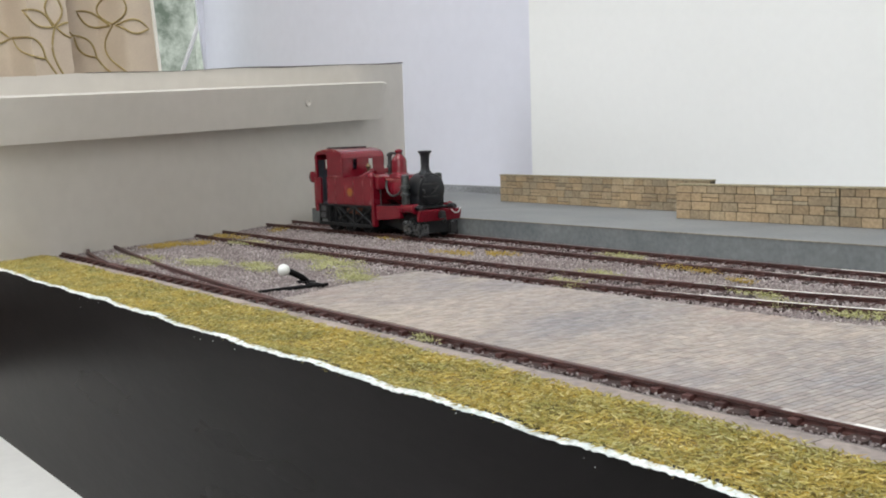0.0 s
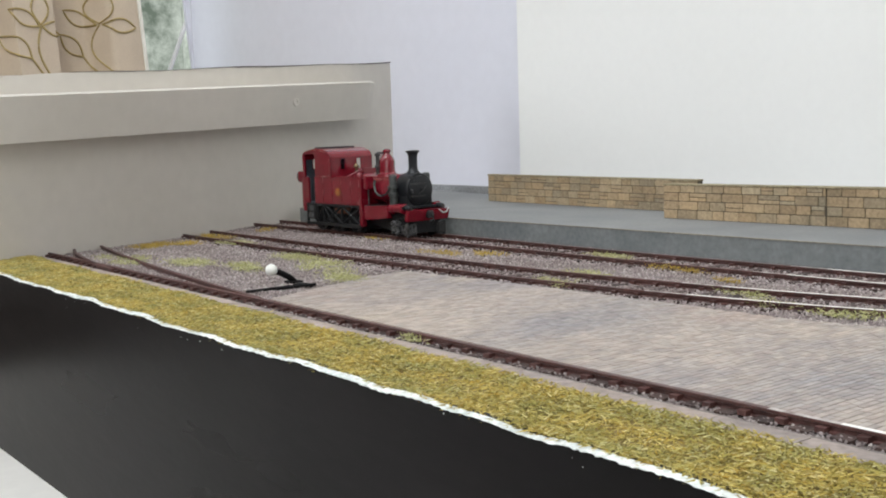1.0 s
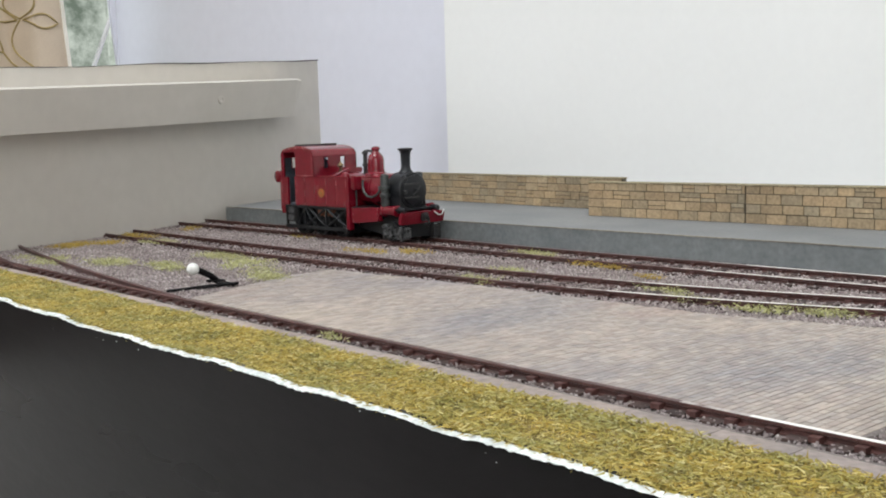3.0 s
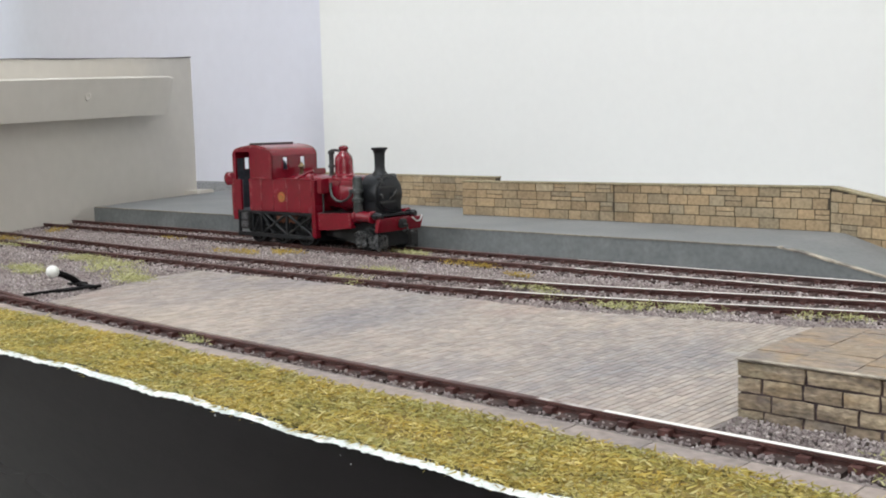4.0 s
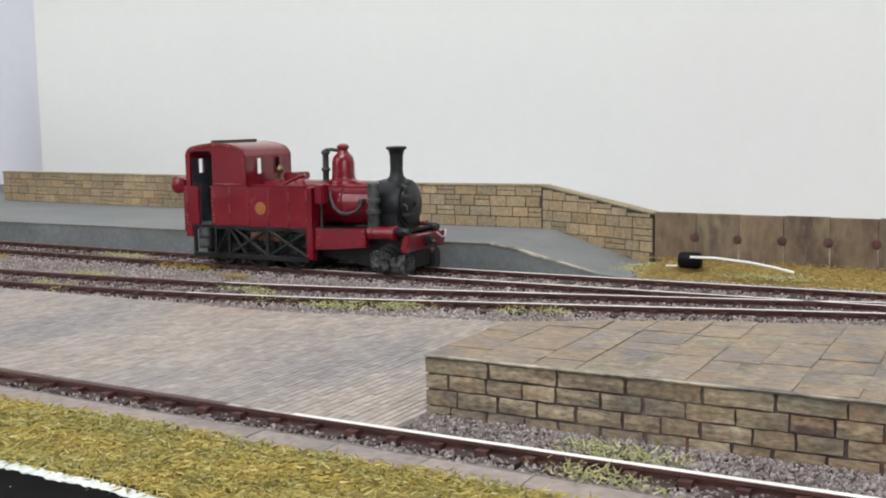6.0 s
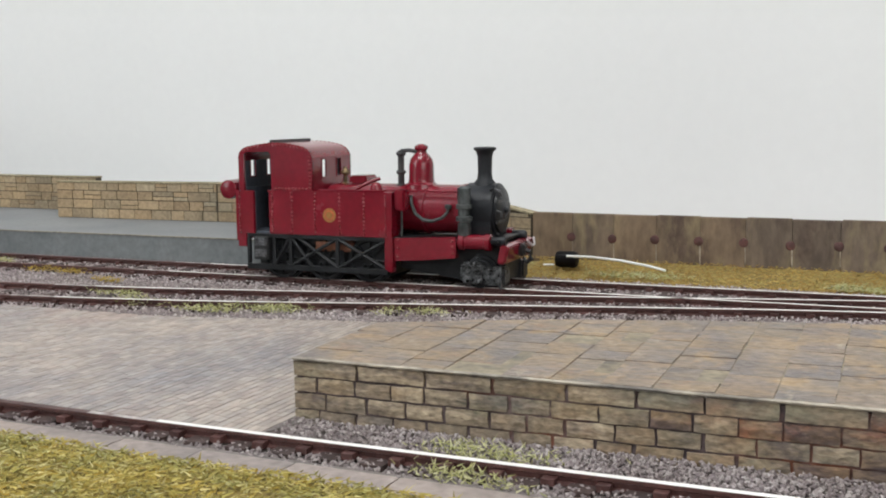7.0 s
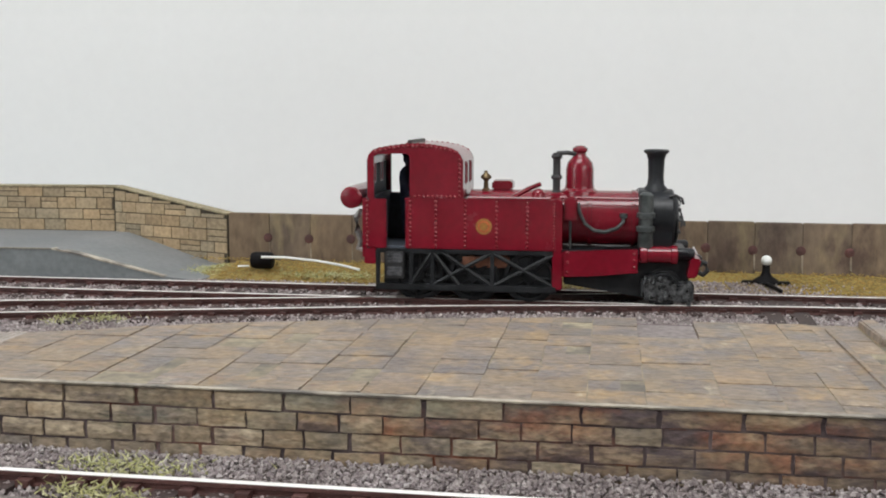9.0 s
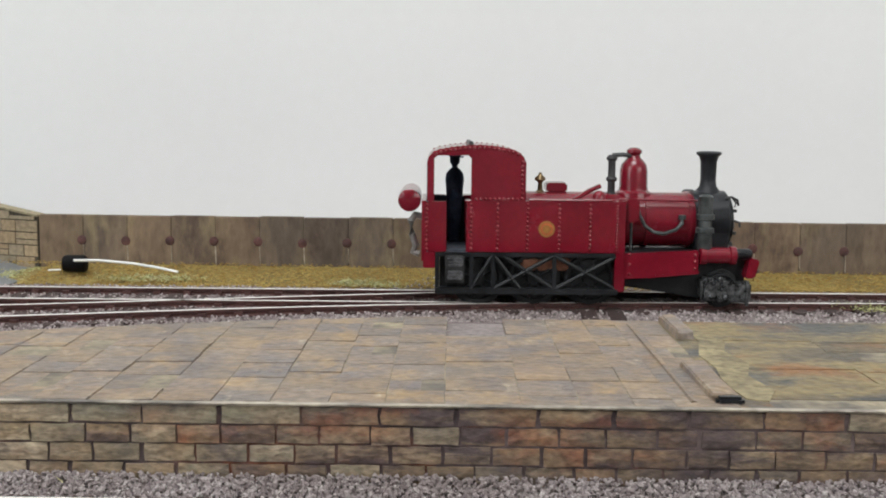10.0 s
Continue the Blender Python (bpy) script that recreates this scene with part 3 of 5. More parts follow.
tagged(part("paint_speck", bm, M_CHIP), "tiny pale paint nicks on the black fascia", "nick", kind="stuff")

# end board, standing across the layout
BDIR = Vector((-0.362, 0.932, 0)).normalized()
BOARD = Matrix.Translation((-0.356, 0.194, 0)) @ Matrix(((BDIR.x, 0.932, 0, 0), (BDIR.y, 0.362, 0, 0), (0, 0, 1, 0), (0, 0, 0, 1)))
# local x runs along the board, local y out of its painted face
board = thing("end_board", "cream painted plywood end board with a thick batten", "board", m=BOARD)
bm = bmesh.new()
ss = np.linspace(-35, 242, 60)
rnd = random.Random(5)
rows = []
for s in ss:
    zt = 70.2 + 0.053 * s + 0.25 * math.sin(s / 13.0) + rnd.uniform(-0.12, 0.12)
    rows.append([bm.verts.new((s, 0, -60)), bm.verts.new((s, 0, zt)), bm.verts.new((s, -6, zt)), bm.verts.new((s, -6, -60))])
for a, b in zip(rows, rows[1:]):
    for k in range(4):
        bm.faces.new((a[k], b[k], b[(k + 1) % 4], a[(k + 1) % 4]))
bm.faces.new(rows[0])
bm.faces.new(rows[-1][::-1])
part("panel", bm, M_BOARD, board)
bm = bmesh.new()
rows = []
for s in np.linspace(20, 242.3, 70):
    w = max(0.0, 0.12 + 0.5 * (0.5 + 0.5 * math.sin(s / 17.0)) * min(1, (s - 20) / 90))
    zt = 70.2 + 0.053 * s + 0.25 * math.sin(s / 13.0) + 0.05
    rows.append([bm.verts.new((s, 0.3, zt)), bm.verts.new((s, 0.3, zt + w)), bm.verts.new((s, -6, zt + w)), bm.verts.new((s, -6, zt))])
for a, b in zip(rows, rows[1:]):
    for k in range(4):
        bm.faces.new((a[k], b[k], b[(k + 1) % 4], a[(k + 1) % 4]))
part("raw_edge", bm, M_EDGE, board, "dark unpainted top edge")
bm = bmesh.new()
rows = []
for a, lo, hi in ((-35, 43.8, 61.2), (199, 51.6, 71.3), (203.5, 52.2, 70.8)):
    d = 16.0 if a < 200 else 15.4
    rows.append([bm.verts.new((a, 0.05, lo)), bm.verts.new((a, d - 4.0, lo)), bm.verts.new((a, d, hi - 0.8)), bm.verts.new((a, d - 0.8, hi)), bm.verts.new((a, 0.05, hi))])
for a, b in zip(rows, rows[1:]):
    for k in range(5):
        bm.faces.new((a[k], b[k], b[(k + 1) % 5], a[(k + 1) % 5]))
bm.faces.new(rows[0])
bm.faces.new(rows[-1][::-1])
part("batten", bm, M_BOARD, board, "cream painted horizontal batten")
bm = bmesh.new()
lathe(bm, [(2.4, 12.6), (2.2, 14.5), (1.2, 14.6), (0.9, 14.2)], (138, 0, 60), "y", 18)
part("screw_cover", bm, M_BOARD, board, "filled screw hole", smooth=True)
bm = bmesh.new()
box(bm, 230, 246, -6, 9, 0, 10, 0.6)
part("foot_block", bm, M_BOARD, board)

# backscene standing on the baseboard along the back
bm = bmesh.new()
prism(bm, [(-371, 452), (660, 452), (660, 458), (-371, 458)], "z", 0, 420)
tagged(part("backscene", bm, M_BACK), "tall cream-white backscene board behind the railway", "backscene", kind="structure")

# ---- railway lines ----


def line_c(x):
    return 337.9 + 0.0414 * x


def lift(x):
    """The main line rises a little towards the end board."""
    u = np.clip((-150 - np.asarray(x, float)) / 160, 0, 1)
    return 0.75 * u * u * (3 - 2 * u)


B_FRONT = [(-384, 261.5), (-287, 260.8), (-221, 263), (-164, 265), (-125, 269), (-93, 274.3), (-67, 280.4), (-49, 286.3), (-24, 293.4), (0, 300.4), (23, 307), (47, 314), (70, 319.3), (88, 323), (120, 327.6), (190, 332.6), (420, 339.5)]
B_BACK = [(-392, 277.5), (-276, 278), (-209, 279.5), (-159, 282), (-104, 289), (-76, 295), (-57, 300), (-31, 306.5), (-5, 313.2), (20, 320), (45, 327.3), (69, 334), (96, 341.2)]
A_FRONT = [(-359, 194), (-281, 194), (-171, 194.2), (-84, 194.8), (0, 195.6), (76, 197.2), (420, 204)]


def smooth_line(rows, step=6.0):
    """A fair curve through the rows, as closely spaced points."""
    x = np.arange(rows[0][0], rows[-1][0] + 0.1, step)
    y = np.interp(x, [r[0] for r in rows], [r[1] for r in rows])
    k = np.exp(-np.linspace(-1.6, 1.6, 9) ** 2)
    k /= k.sum()
    return list(zip(x, np.convolve(np.pad(y, 4, mode="reflect", reflect_type="odd"), k, "valid")))


def rail(pts, parent, worn=-125.0, ztop=2.0, rise=None):
    """Bullhead-like section: broad foot, web and a worn bright head."""
    prof = [(-0.85, 0.35), (0.85, 0.35), (0.75, 0.6), (0.25, 0.75), (0.25, 1.35), (0.6, 1.5), (0.6, ztop - 0.05), (0.55, ztop), (-0.55, ztop), (-0.6, ztop - 0.05), (-0.6, 1.5), (-0.25, 1.35), (-0.25, 0.75), (-0.75, 0.6)]
    bm = bmesh.new()
    rings = []
    p = [Vector((a, b)) for a, b in pts]
    for i, q in enumerate(p):
        d = (p[min(i + 1, len(p) - 1)] - p[max(i - 1, 0)]).normalized()
        up = float(rise(q.x)) if rise else 0.0
        rings.append([bm.verts.new((q.x - d.y * u, q.y + d.x * u, z + up)) for u, z in prof])
    n = len(prof)
    for a, b in zip(rings, rings[1:]):
        for k in range(n):
            f = bm.faces.new((a[k], a[(k + 1) % n], b[(k + 1) % n], b[k]))
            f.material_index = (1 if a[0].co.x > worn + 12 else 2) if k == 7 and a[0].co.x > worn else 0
    bm.faces.new(rings[0])
    bm.faces.new(rings[-1][::-1])
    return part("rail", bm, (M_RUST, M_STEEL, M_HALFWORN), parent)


def sleepers(parent, xs, mid, slope, half, z=0.0, rise=None):
    """Timber sleepers with chairs, one mesh shared by a whole line."""
    for x in xs:
        a = math.degrees(math.atan(slope(x)))
        up = z + (float(rise(x)) if rise else 0.0)
        piece("sleeper", M_TIMBER, parent, x - 1.6, x + 1.6, mid(x) - half, mid(x) + half, -0.2, 0.72 + up, a)


def chairs(parent, pts, spacing, rise=None, out=1.3):
    """Cast chairs that hold the rail to its sleepers."""
    for x in np.arange(pts[0][0] + 3, pts[-1][0] - 2, spacing):
        y = lerp(pts, x)
        up = float(rise(x)) if rise else 0.0
        piece("rail_chair", M_RUST, parent, x - 0.85, x + 0.85, y - out, y + 1.15, 0.45 + up, 1.32 + up)


track_c = thing("railway_track", "main line of rust-brown model rails with worn bright tops", "railway track", "railway tracks")
c_back = [(x, line_c(x)) for x in range(-402, 421, 6)]
c_front = [(x, line_c(x) - 16.4) for x in range(-398, 97, 6)]
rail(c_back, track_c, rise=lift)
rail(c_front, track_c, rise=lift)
chairs(track_c, c_back, 7.2, lift)
chairs(track_c, c_front, 7.2, lift)
sleepers(track_c, np.arange(-394, 30, 7.2), lambda x: line_c(x) - 8.2, lambda x: 0.0414, 12.2, rise=lift)
bf, bb = smooth_line(B_FRONT), smooth_line(B_BACK)
track_b = thing("railway_track", "loop line of rust-brown model rails curving into the main line", "railway track", "railway tracks")
rail(bf, track_b)
rail(bb, track_b)
chairs(track_b, bf, 7.2)
chairs(track_b, bb, 7.2)


def mid_b(x):
    return (lerp(bf, x) + lerp(bb, min(x, 96))) / 2 if x < 40 else (lerp(bf, x) + line_c(x)) / 2


def slope_b(x):
    return (mid_b(x + 4) - mid_b(x - 4)) / 8


sleepers(track_b, np.arange(-383, 30, 7.2), mid_b, slope_b, 11.8, -0.06)
sleepers(track_b, np.arange(30, 420, 7.2), lambda x: (lerp(bf, x) + line_c(x)) / 2, lambda x: 0.05, 12.6)
for x in (119.5, 125.5):
    piece("sleeper", M_TIMBER, track_b, x - 1.7, x + 1.7, 309, 352, -0.2, 0.85, -2)
af = smooth_line(A_FRONT)
track_a = thing("railway_track", "siding rail of the yard set beside the sett paving", "railway track", "railway tracks")
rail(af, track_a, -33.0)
rail([(-371, 219), (-330, 211.5), (-281, 204.6), (-240, 200), (-205, 196.6), (-188, 195.1)], track_a)
rail([(-361, 205.5), (-345, 200.5), (-325, 196.8), (-300, 192.6), (-284, 191.8)], track_a)
chairs(track_a, af, 6.6, out=1.8)
sleepers(track_a, np.arange(-352, 410, 6.6), lambda x: lerp(af, x) + 0.9, lambda x: 0.0, 4.0)


def ground_lever(x, y, mirrored):
    """Hand lever for a turnout: base plate, bent arm and white ball weight."""
    ob = thing("point_lever", "black turnout hand lever with a white ball end", "lever", "turnout levers", m=pose(x * MM, y * MM, 0.0011 if mirrored else 0.0))
    bm = bmesh.new()
    box(bm, -6 if mirrored else -2, 6 if mirrored else 10, -1.2, 1.2, 0.1, 1.1, 0.25)
    box(bm, -2.2, 2.2, -2.2, 2.2, 0.1, 1.3, 0.25)
    part("base", bm, M_BLACK, ob)
    bm = bmesh.new()
    if mirrored:
        lathe(bm, [(3.6, 0.9), (2.8, 1.6), (1.5, 2.4), (1.0, 3.4), (0.9, 5.6)], (0, 0, 0), "z", 12)
    else:
        tube(bm, [(0, 0.2, 1.0), (0, -1.6, 2.6), (-0.3, -4.2, 4.0), (-0.4, -5.8, 4.7)], 0.95, 10)
    part("arm", bm, M_BLACK, ob, smooth=True)
    bm = bmesh.new()
    bmesh.ops.create_uvsphere(bm, u_segments=20, v_segments=12, radius=1.35 if mirrored else 1.8, matrix=Matrix.Translation((0, 0, 6.3) if mirrored else (-0.5, -7.0, 5.1)))
    part("ball_weight", bm, M_WHITE, ob, "white ball", smooth=True)
    bm = bmesh.new()
    if mirrored:
        tube(bm, [(0, -2, 0.8), (2, -14, 0.8)], 0.5)
    else:
        tube(bm, [(8.7, -0.5, 1.0), (8.4, -20, 1.0)], 0.45)
        tube(bm, [(11.0, 1.0, 1.1), (10.8, -12, 1.1)], 0.45)
    part("rod", bm, M_BLACK, ob)
    return ob


ground_lever(-214, 220.5, False)
ground_lever(122, 364, True)

# ---- platform of the halt ----
plat = thing("platform", "slate-grey card railway platform with a ramped end", "platform")


def plat_front(x):
    return line_c(x) + 9.5


bm = bmesh.new()
out = []
for x, z in ((-399, 8.2), (-60.5, 8.2), (-31, 1.4), (-22, 0.6)):
    f = plat_front(x)
    b = {-399: 456, -60.5: 391, -31: 378, -22: 375}[x]
    out.append([bm.verts.new((x, f, -0.2)), bm.verts.new((x, f, z)), bm.verts.new((x if x > -390 else -452, b, z)), bm.verts.new((x if x > -390 else -452, b, -0.2))])
# back edge steps behind the parapet
for a, b in zip(out, out[1:]):
    for k in range(4):
        f = bm.faces.new((a[k], b[k], b[(k + 1) % 4], a[(k + 1) % 4]))
        f.material_index = 1 if k == 0 else 0
bm.faces.new(out[0])
bm.faces.new(out[-1][::-1])
part("deck", bm, (M_PLAT, M_PLATFACE), plat)
bm = bmesh.new()
prism(bm, [(-340, 410), (-62, 386), (-62, 447), (-340, 450)], "z", -0.2, 8.05)
part("back_fill", bm, M_PLAT, plat)
bm = bmesh.new()
rows = []
for x, z in ((-398, 8.2), (-60.5, 8.2)):
    f = plat_front(x) - 0.2
    rows.append([bm.verts.new((x, f, z - 0.25)), bm.verts.new((x, f, z + 0.08)), bm.verts.new((x, f + 0.8, z + 0.08)), bm.verts.new((x, f + 0.8, z - 0.25))])
for k in range(4):
    bm.faces.new((rows[0][k], rows[1][k], rows[1][(k + 1) % 4], rows[0][(k + 1) % 4]))
part("edging", bm, M_RAWCARD, plat, "thin raw card edge")
bm = bmesh.new()
rows = []
for x, z, w in ((-62, 8.22, 2.2), (-56, 7.2, 2.8), (-31, 1.5, 1.6)):
    f = plat_front(x) - 0.25
    rows.append([bm.verts.new((x, f, z - 0.3)), bm.verts.new((x, f, z + 0.14)), bm.verts.new((x, f + w, z + 0.14)), bm.verts.new((x, f + w, z - 0.3))])
for a, b in zip(rows, rows[1:]):
    for k in range(4):
        bm.faces.new((a[k], b[k], b[(k + 1) % 4], a[(k + 1) % 4]))
part("ramp_edging", bm, M_EDGING, plat, "pale edging strip along the ramp")
bm = bmesh.new()
box(bm, -500, -372, 456.6, 461, 0, 11.5, 0.4)
tagged(part("kerb", bm, M_KERB), "pale grey kerb strip along the back of the platform", "kerb")


def stone_wall(p0, p1, z0, z1a, z1b, seed, za=None):
    """Coursed ashlar parapet from p0 to p1 (mm, plan), top sloping from z1a to z1b, base from z0 to za."""
    za = z0 if za is None else za
    d = Vector((p1[0] - p0[0], p1[1] - p0[1]))
    ln = d.length
    ang = math.degrees(math.atan2(d.y, d.x))
    ob = thing("parapet_wall", "honey and olive coursed stone parapet wall with a thin coping", "wall", "parapet walls", m=pose(p0[0] * MM, p0[1] * MM, 0, 0, 0, ang))
    bm = bmesh.new()
    prism(bm, [(0, z0 - 0.3), (ln, za - 0.3), (ln, z1b - 0.2), (0, z1a - 0.2)], "y", 0.25, 3.2)
    part("core", bm, M_PAPERJOINT, ob)
    bm = bmesh.new()
    prism(bm, [(-0.2, z1a - 0.5), (ln + 0.2, z1b - 0.5), (ln + 0.2, z1b + 0.1), (-0.2, z1a + 0.1)], "y", -0.35, 3.5, 0.08)
    part("coping", bm, M_COPING, ob)
    r = random.Random(seed)
    z = min(z0, za) + 0.15
    top = max(z1a, z1b) - 0.6
    while z < top - 0.8:
        h = min(r.choice((3.0, 3.2, 2.9)), top - z)
        x = 0.15 - r.uniform(0, 2.5)
        while x < ln - 0.6:
            w = r.uniform(4.6, 8.6)
            a, b = max(x, 0.15), min(x + w, ln - 0.15)
            x += w + 0.32
            if b - a < 0.8:
                continue
            lim = min(z1a + (z1b - z1a) * a / ln, z1a + (z1b - z1a) * b / ln) - 0.6
            low = max(z0 + (za - z0) * a / ln, z0 + (za - z0) * b / ln)
            t, bt = min(z + h, lim), max(z, min(low, z + h) - 0.8 if low > z else z)
            if t - bt < 0.5:
                continue
            if h > 2.4 and r.random() < 0.16 and t - bt > 2.2:
                m = bt + (t - bt) * r.uniform(0.4, 0.6)
                piece("stone", M_ASHLAR, ob, a, b, -r.uniform(0.02, 0.12), 0.6, bt, m - 0.14)
                piece("stone", M_ASHLAR, ob, a, b, -r.uniform(0.02, 0.12), 0.6, m + 0.14, t)
            else:
                piece("stone", M_ASHLAR, ob, a, b, -r.uniform(0.02, 0.12), 0.6, bt, t)
        z += h + 0.3
    return ob


stone_wall((-349.3, 411), (-214, 406.6), 8.2, 21.5, 21.5, 11)
stone_wall((-209.8, 381.5), (-142.5, 385.5), 8.2, 21.4, 21.6, 12)
stone_wall((-142.2, 385.5), (-66, 388.2), 8.2, 21.6, 22.0, 13)
stone_wall((-65.8, 388.2), (-24.8, 374.2), 7.6, 22.0, 15.6, 14, 0.8)

# retaining wall of brown panels
fence = thing("panel_wall", "low brown weathered panel wall with rusty red bolts", "panel wall")
rnd = random.Random(21)
bm = bmesh.new()
box(bm, -24, 430, 375.2, 378, 0, 15.6)
part("backing", bm, M_MORTAR, fence)
for i in range(37):
    x = -24 + 12 * i
    piece("panel", M_PANEL, fence, x + 0.08, x + 11.92, 373.6 + rnd.uniform(-0.1, 0.1), 375.6, 0, 15.9 + 0.002 * x + rnd.uniform(-0.12, 0.12))
    bm = bmesh.new()
    lathe(bm, [(1.3, 0.4), (1.25, 0.0), (0.85, -0.16), (0.3, -0.24)], (x + 11.6, 373.5, 9.0 + rnd.uniform(-0.35, 0.35)), "y", 12)
    part("bolt", bm, M_BOLT, fence)
    bm = bmesh.new()
    w = rnd.uniform(0.1, 0.28)
    prism(bm, [(x + 12 - w, 7.9), (x + 12 + w, 7.9), (x + 12.15 + w * 0.6, rnd.uniform(1.5, 4.5)), (x + 12.1 - w * 0.8, rnd.uniform(3.5, 5.5))], "y", 373.44, 373.6)
    part("stain", bm, M_DRIP, fence)

# fallen buffer and rod on the bank
buf = thing("buffer_stub", "black drum with a slim white rod lying on dry grass", "scrap", m=pose(-0.0095, 0.3585, 0.0))
bm = bmesh.new()
lathe(bm, [(1.3, -3.1), (2.0, -2.8), (2.25, -2.0), (2.3, 2.2), (2.0, 2.9), (1.4, 3.1)], (-0.4, 3, 4.3), "x", 20)
part("drum", bm, M_BLACK, buf, smooth=True)
bm = bmesh.new()
tube(bm, [(0.6, -0.4, 5.6), (7, 0.2, 5.6), (16, -0.4, 5.0), (23, -1.2, 4.1), (28, -2, 3.2)], 0.34)
part("rod", bm, M_WHITE, buf, "slim white rod")
bm = bmesh.new()
tube(bm, [(-6.2, 0, 2.9), (-3.2, 0.4, 3.0)], 0.24)
part("rod_end", bm, M_WHITE, buf)

# ---- yard paving, dock and path ----
paving = thing("yard_paving", "worn grey-brown stone setts laid in straight rows between the sidings", "yard paving", kind="structure")
DECK_BACK = [(-210, 257.5), (-150, 262.5), (-75, 265), (-32, 275), (0, 281), (20, 287)]
bm = bmesh.new()
prism(bm, [(-190, 199), (-2, 199.2), (12, 240), (12, 284), (-32, 274.5), (-75, 264.5), (-150, 262), (-209, 257)], "z", 0, 0.93)
part("bed", bm, M_JOINT, paving)
rnd = random.Random(31)
x = -206.0
while x < 11:
    w = rnd.uniform(1.15, 1.5)
    y0 = 198.9 if x > -190 else 198.9 + (-190 - x) * 2.6
    y1 = lerp(DECK_BACK, x) - 0.3
    if x > -3:
        y0 = 234 + max(0, x + 6) * 0.5
    bm = bmesh.new()
    y = y0
    while y < y1 - 1:
        ln = rnd.uniform(2.0, 3.0)
        e = min(y + ln, y1)
        dz = rnd.uniform(-0.04, 0.04)
        if x > -50 and y < 213:
            piece("sett", M_SETT, paving, x + 0.1, x + w - 0.1, y + 0.04, e - 0.04, 0.3, 1.0 + dz)
        else:
            prism(bm, [(x + 0.1, y + 0.04), (x + w - 0.1, y + 0.04), (x + w - 0.1, e - 0.04), (x + 0.1, e - 0.04)], "z", 0.3, 0.98 + dz)
        y = e
    tagged(part("sett_row", bm, M_SETT, paving), kind="stuff")
    x += w

DOCK_TURN = Matrix.Translation((0, 0.2075, 0)) @ pose(0, 0, 0, 0, 0, 1.35) @ Matrix.Translation((0, -0.2075, 0))
dock = thing("loading_dock", "low stone loading dock with sandstone flag paving", "loading dock", m=DOCK_TURN)
DOCK_BACK = [(-7, 233), (19, 245.6), (46, 255.4), (81, 263.1), (120, 262.5), (420, 256.2)]
DOCK_LEFT = [(-2, 207.5), (-7, 233)]
bm = bmesh.new()
prism(bm, [(-1.7, 207.62), (-2.5, 231), (2, 236)] + [(a, b - 0.6) for a, b in DOCK_BACK[1:]] + [(420, 207.62)], "z", -0.2, 9.0)
part("core", bm, M_MORTAR, dock)
bm = bmesh.new()
prism(bm, [(-1.2, 208.2), (-2, 230), (4, 236)] + [(a, b - 1.2) for a, b in DOCK_BACK[1:4]] + [(90.8, 261.5), (90.8, 248), (100.4, 248), (100.4, 261.5), (420, 255), (420, 208.2)], "z", 8.9, 9.53)
part("bedding", bm, M_GROUT, dock)
bm = bmesh.new()
prism(bm, [(-2.3, 206.95), (420, 206.95), (420, 208.0), (-2.4, 208.0)], "z", 9.5, 9.66, 0.05)
prism(bm, [(-2.1, 207.2), (420, 207.2), (420, 208.0), (-2.3, 208.0)], "z", 9.32, 9.47, 0.04)
part("edging", bm, M_EDGING, dock, "thin pale edging course")
rnd = random.Random(41)
zc = [0.0, 2.25, 4.6, 6.95, 9.3]
for c in range(4):
    x = -2.0 - (0 if c % 2 else 1.5)
    while x < 300:
        w = rnd.uniform(8.0, 10.4) if c == 3 else rnd.uniform(4.9, 6.6)
        a = max(x, -2.0)
        if x + w - a > 1:
            j = rnd.uniform(0.25, 0.6)
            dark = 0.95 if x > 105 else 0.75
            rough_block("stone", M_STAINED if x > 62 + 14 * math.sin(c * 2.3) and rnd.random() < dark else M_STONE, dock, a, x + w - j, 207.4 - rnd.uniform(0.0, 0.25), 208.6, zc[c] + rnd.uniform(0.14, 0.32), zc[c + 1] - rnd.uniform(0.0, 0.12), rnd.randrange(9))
        x += w
x = -2.4
k = 0
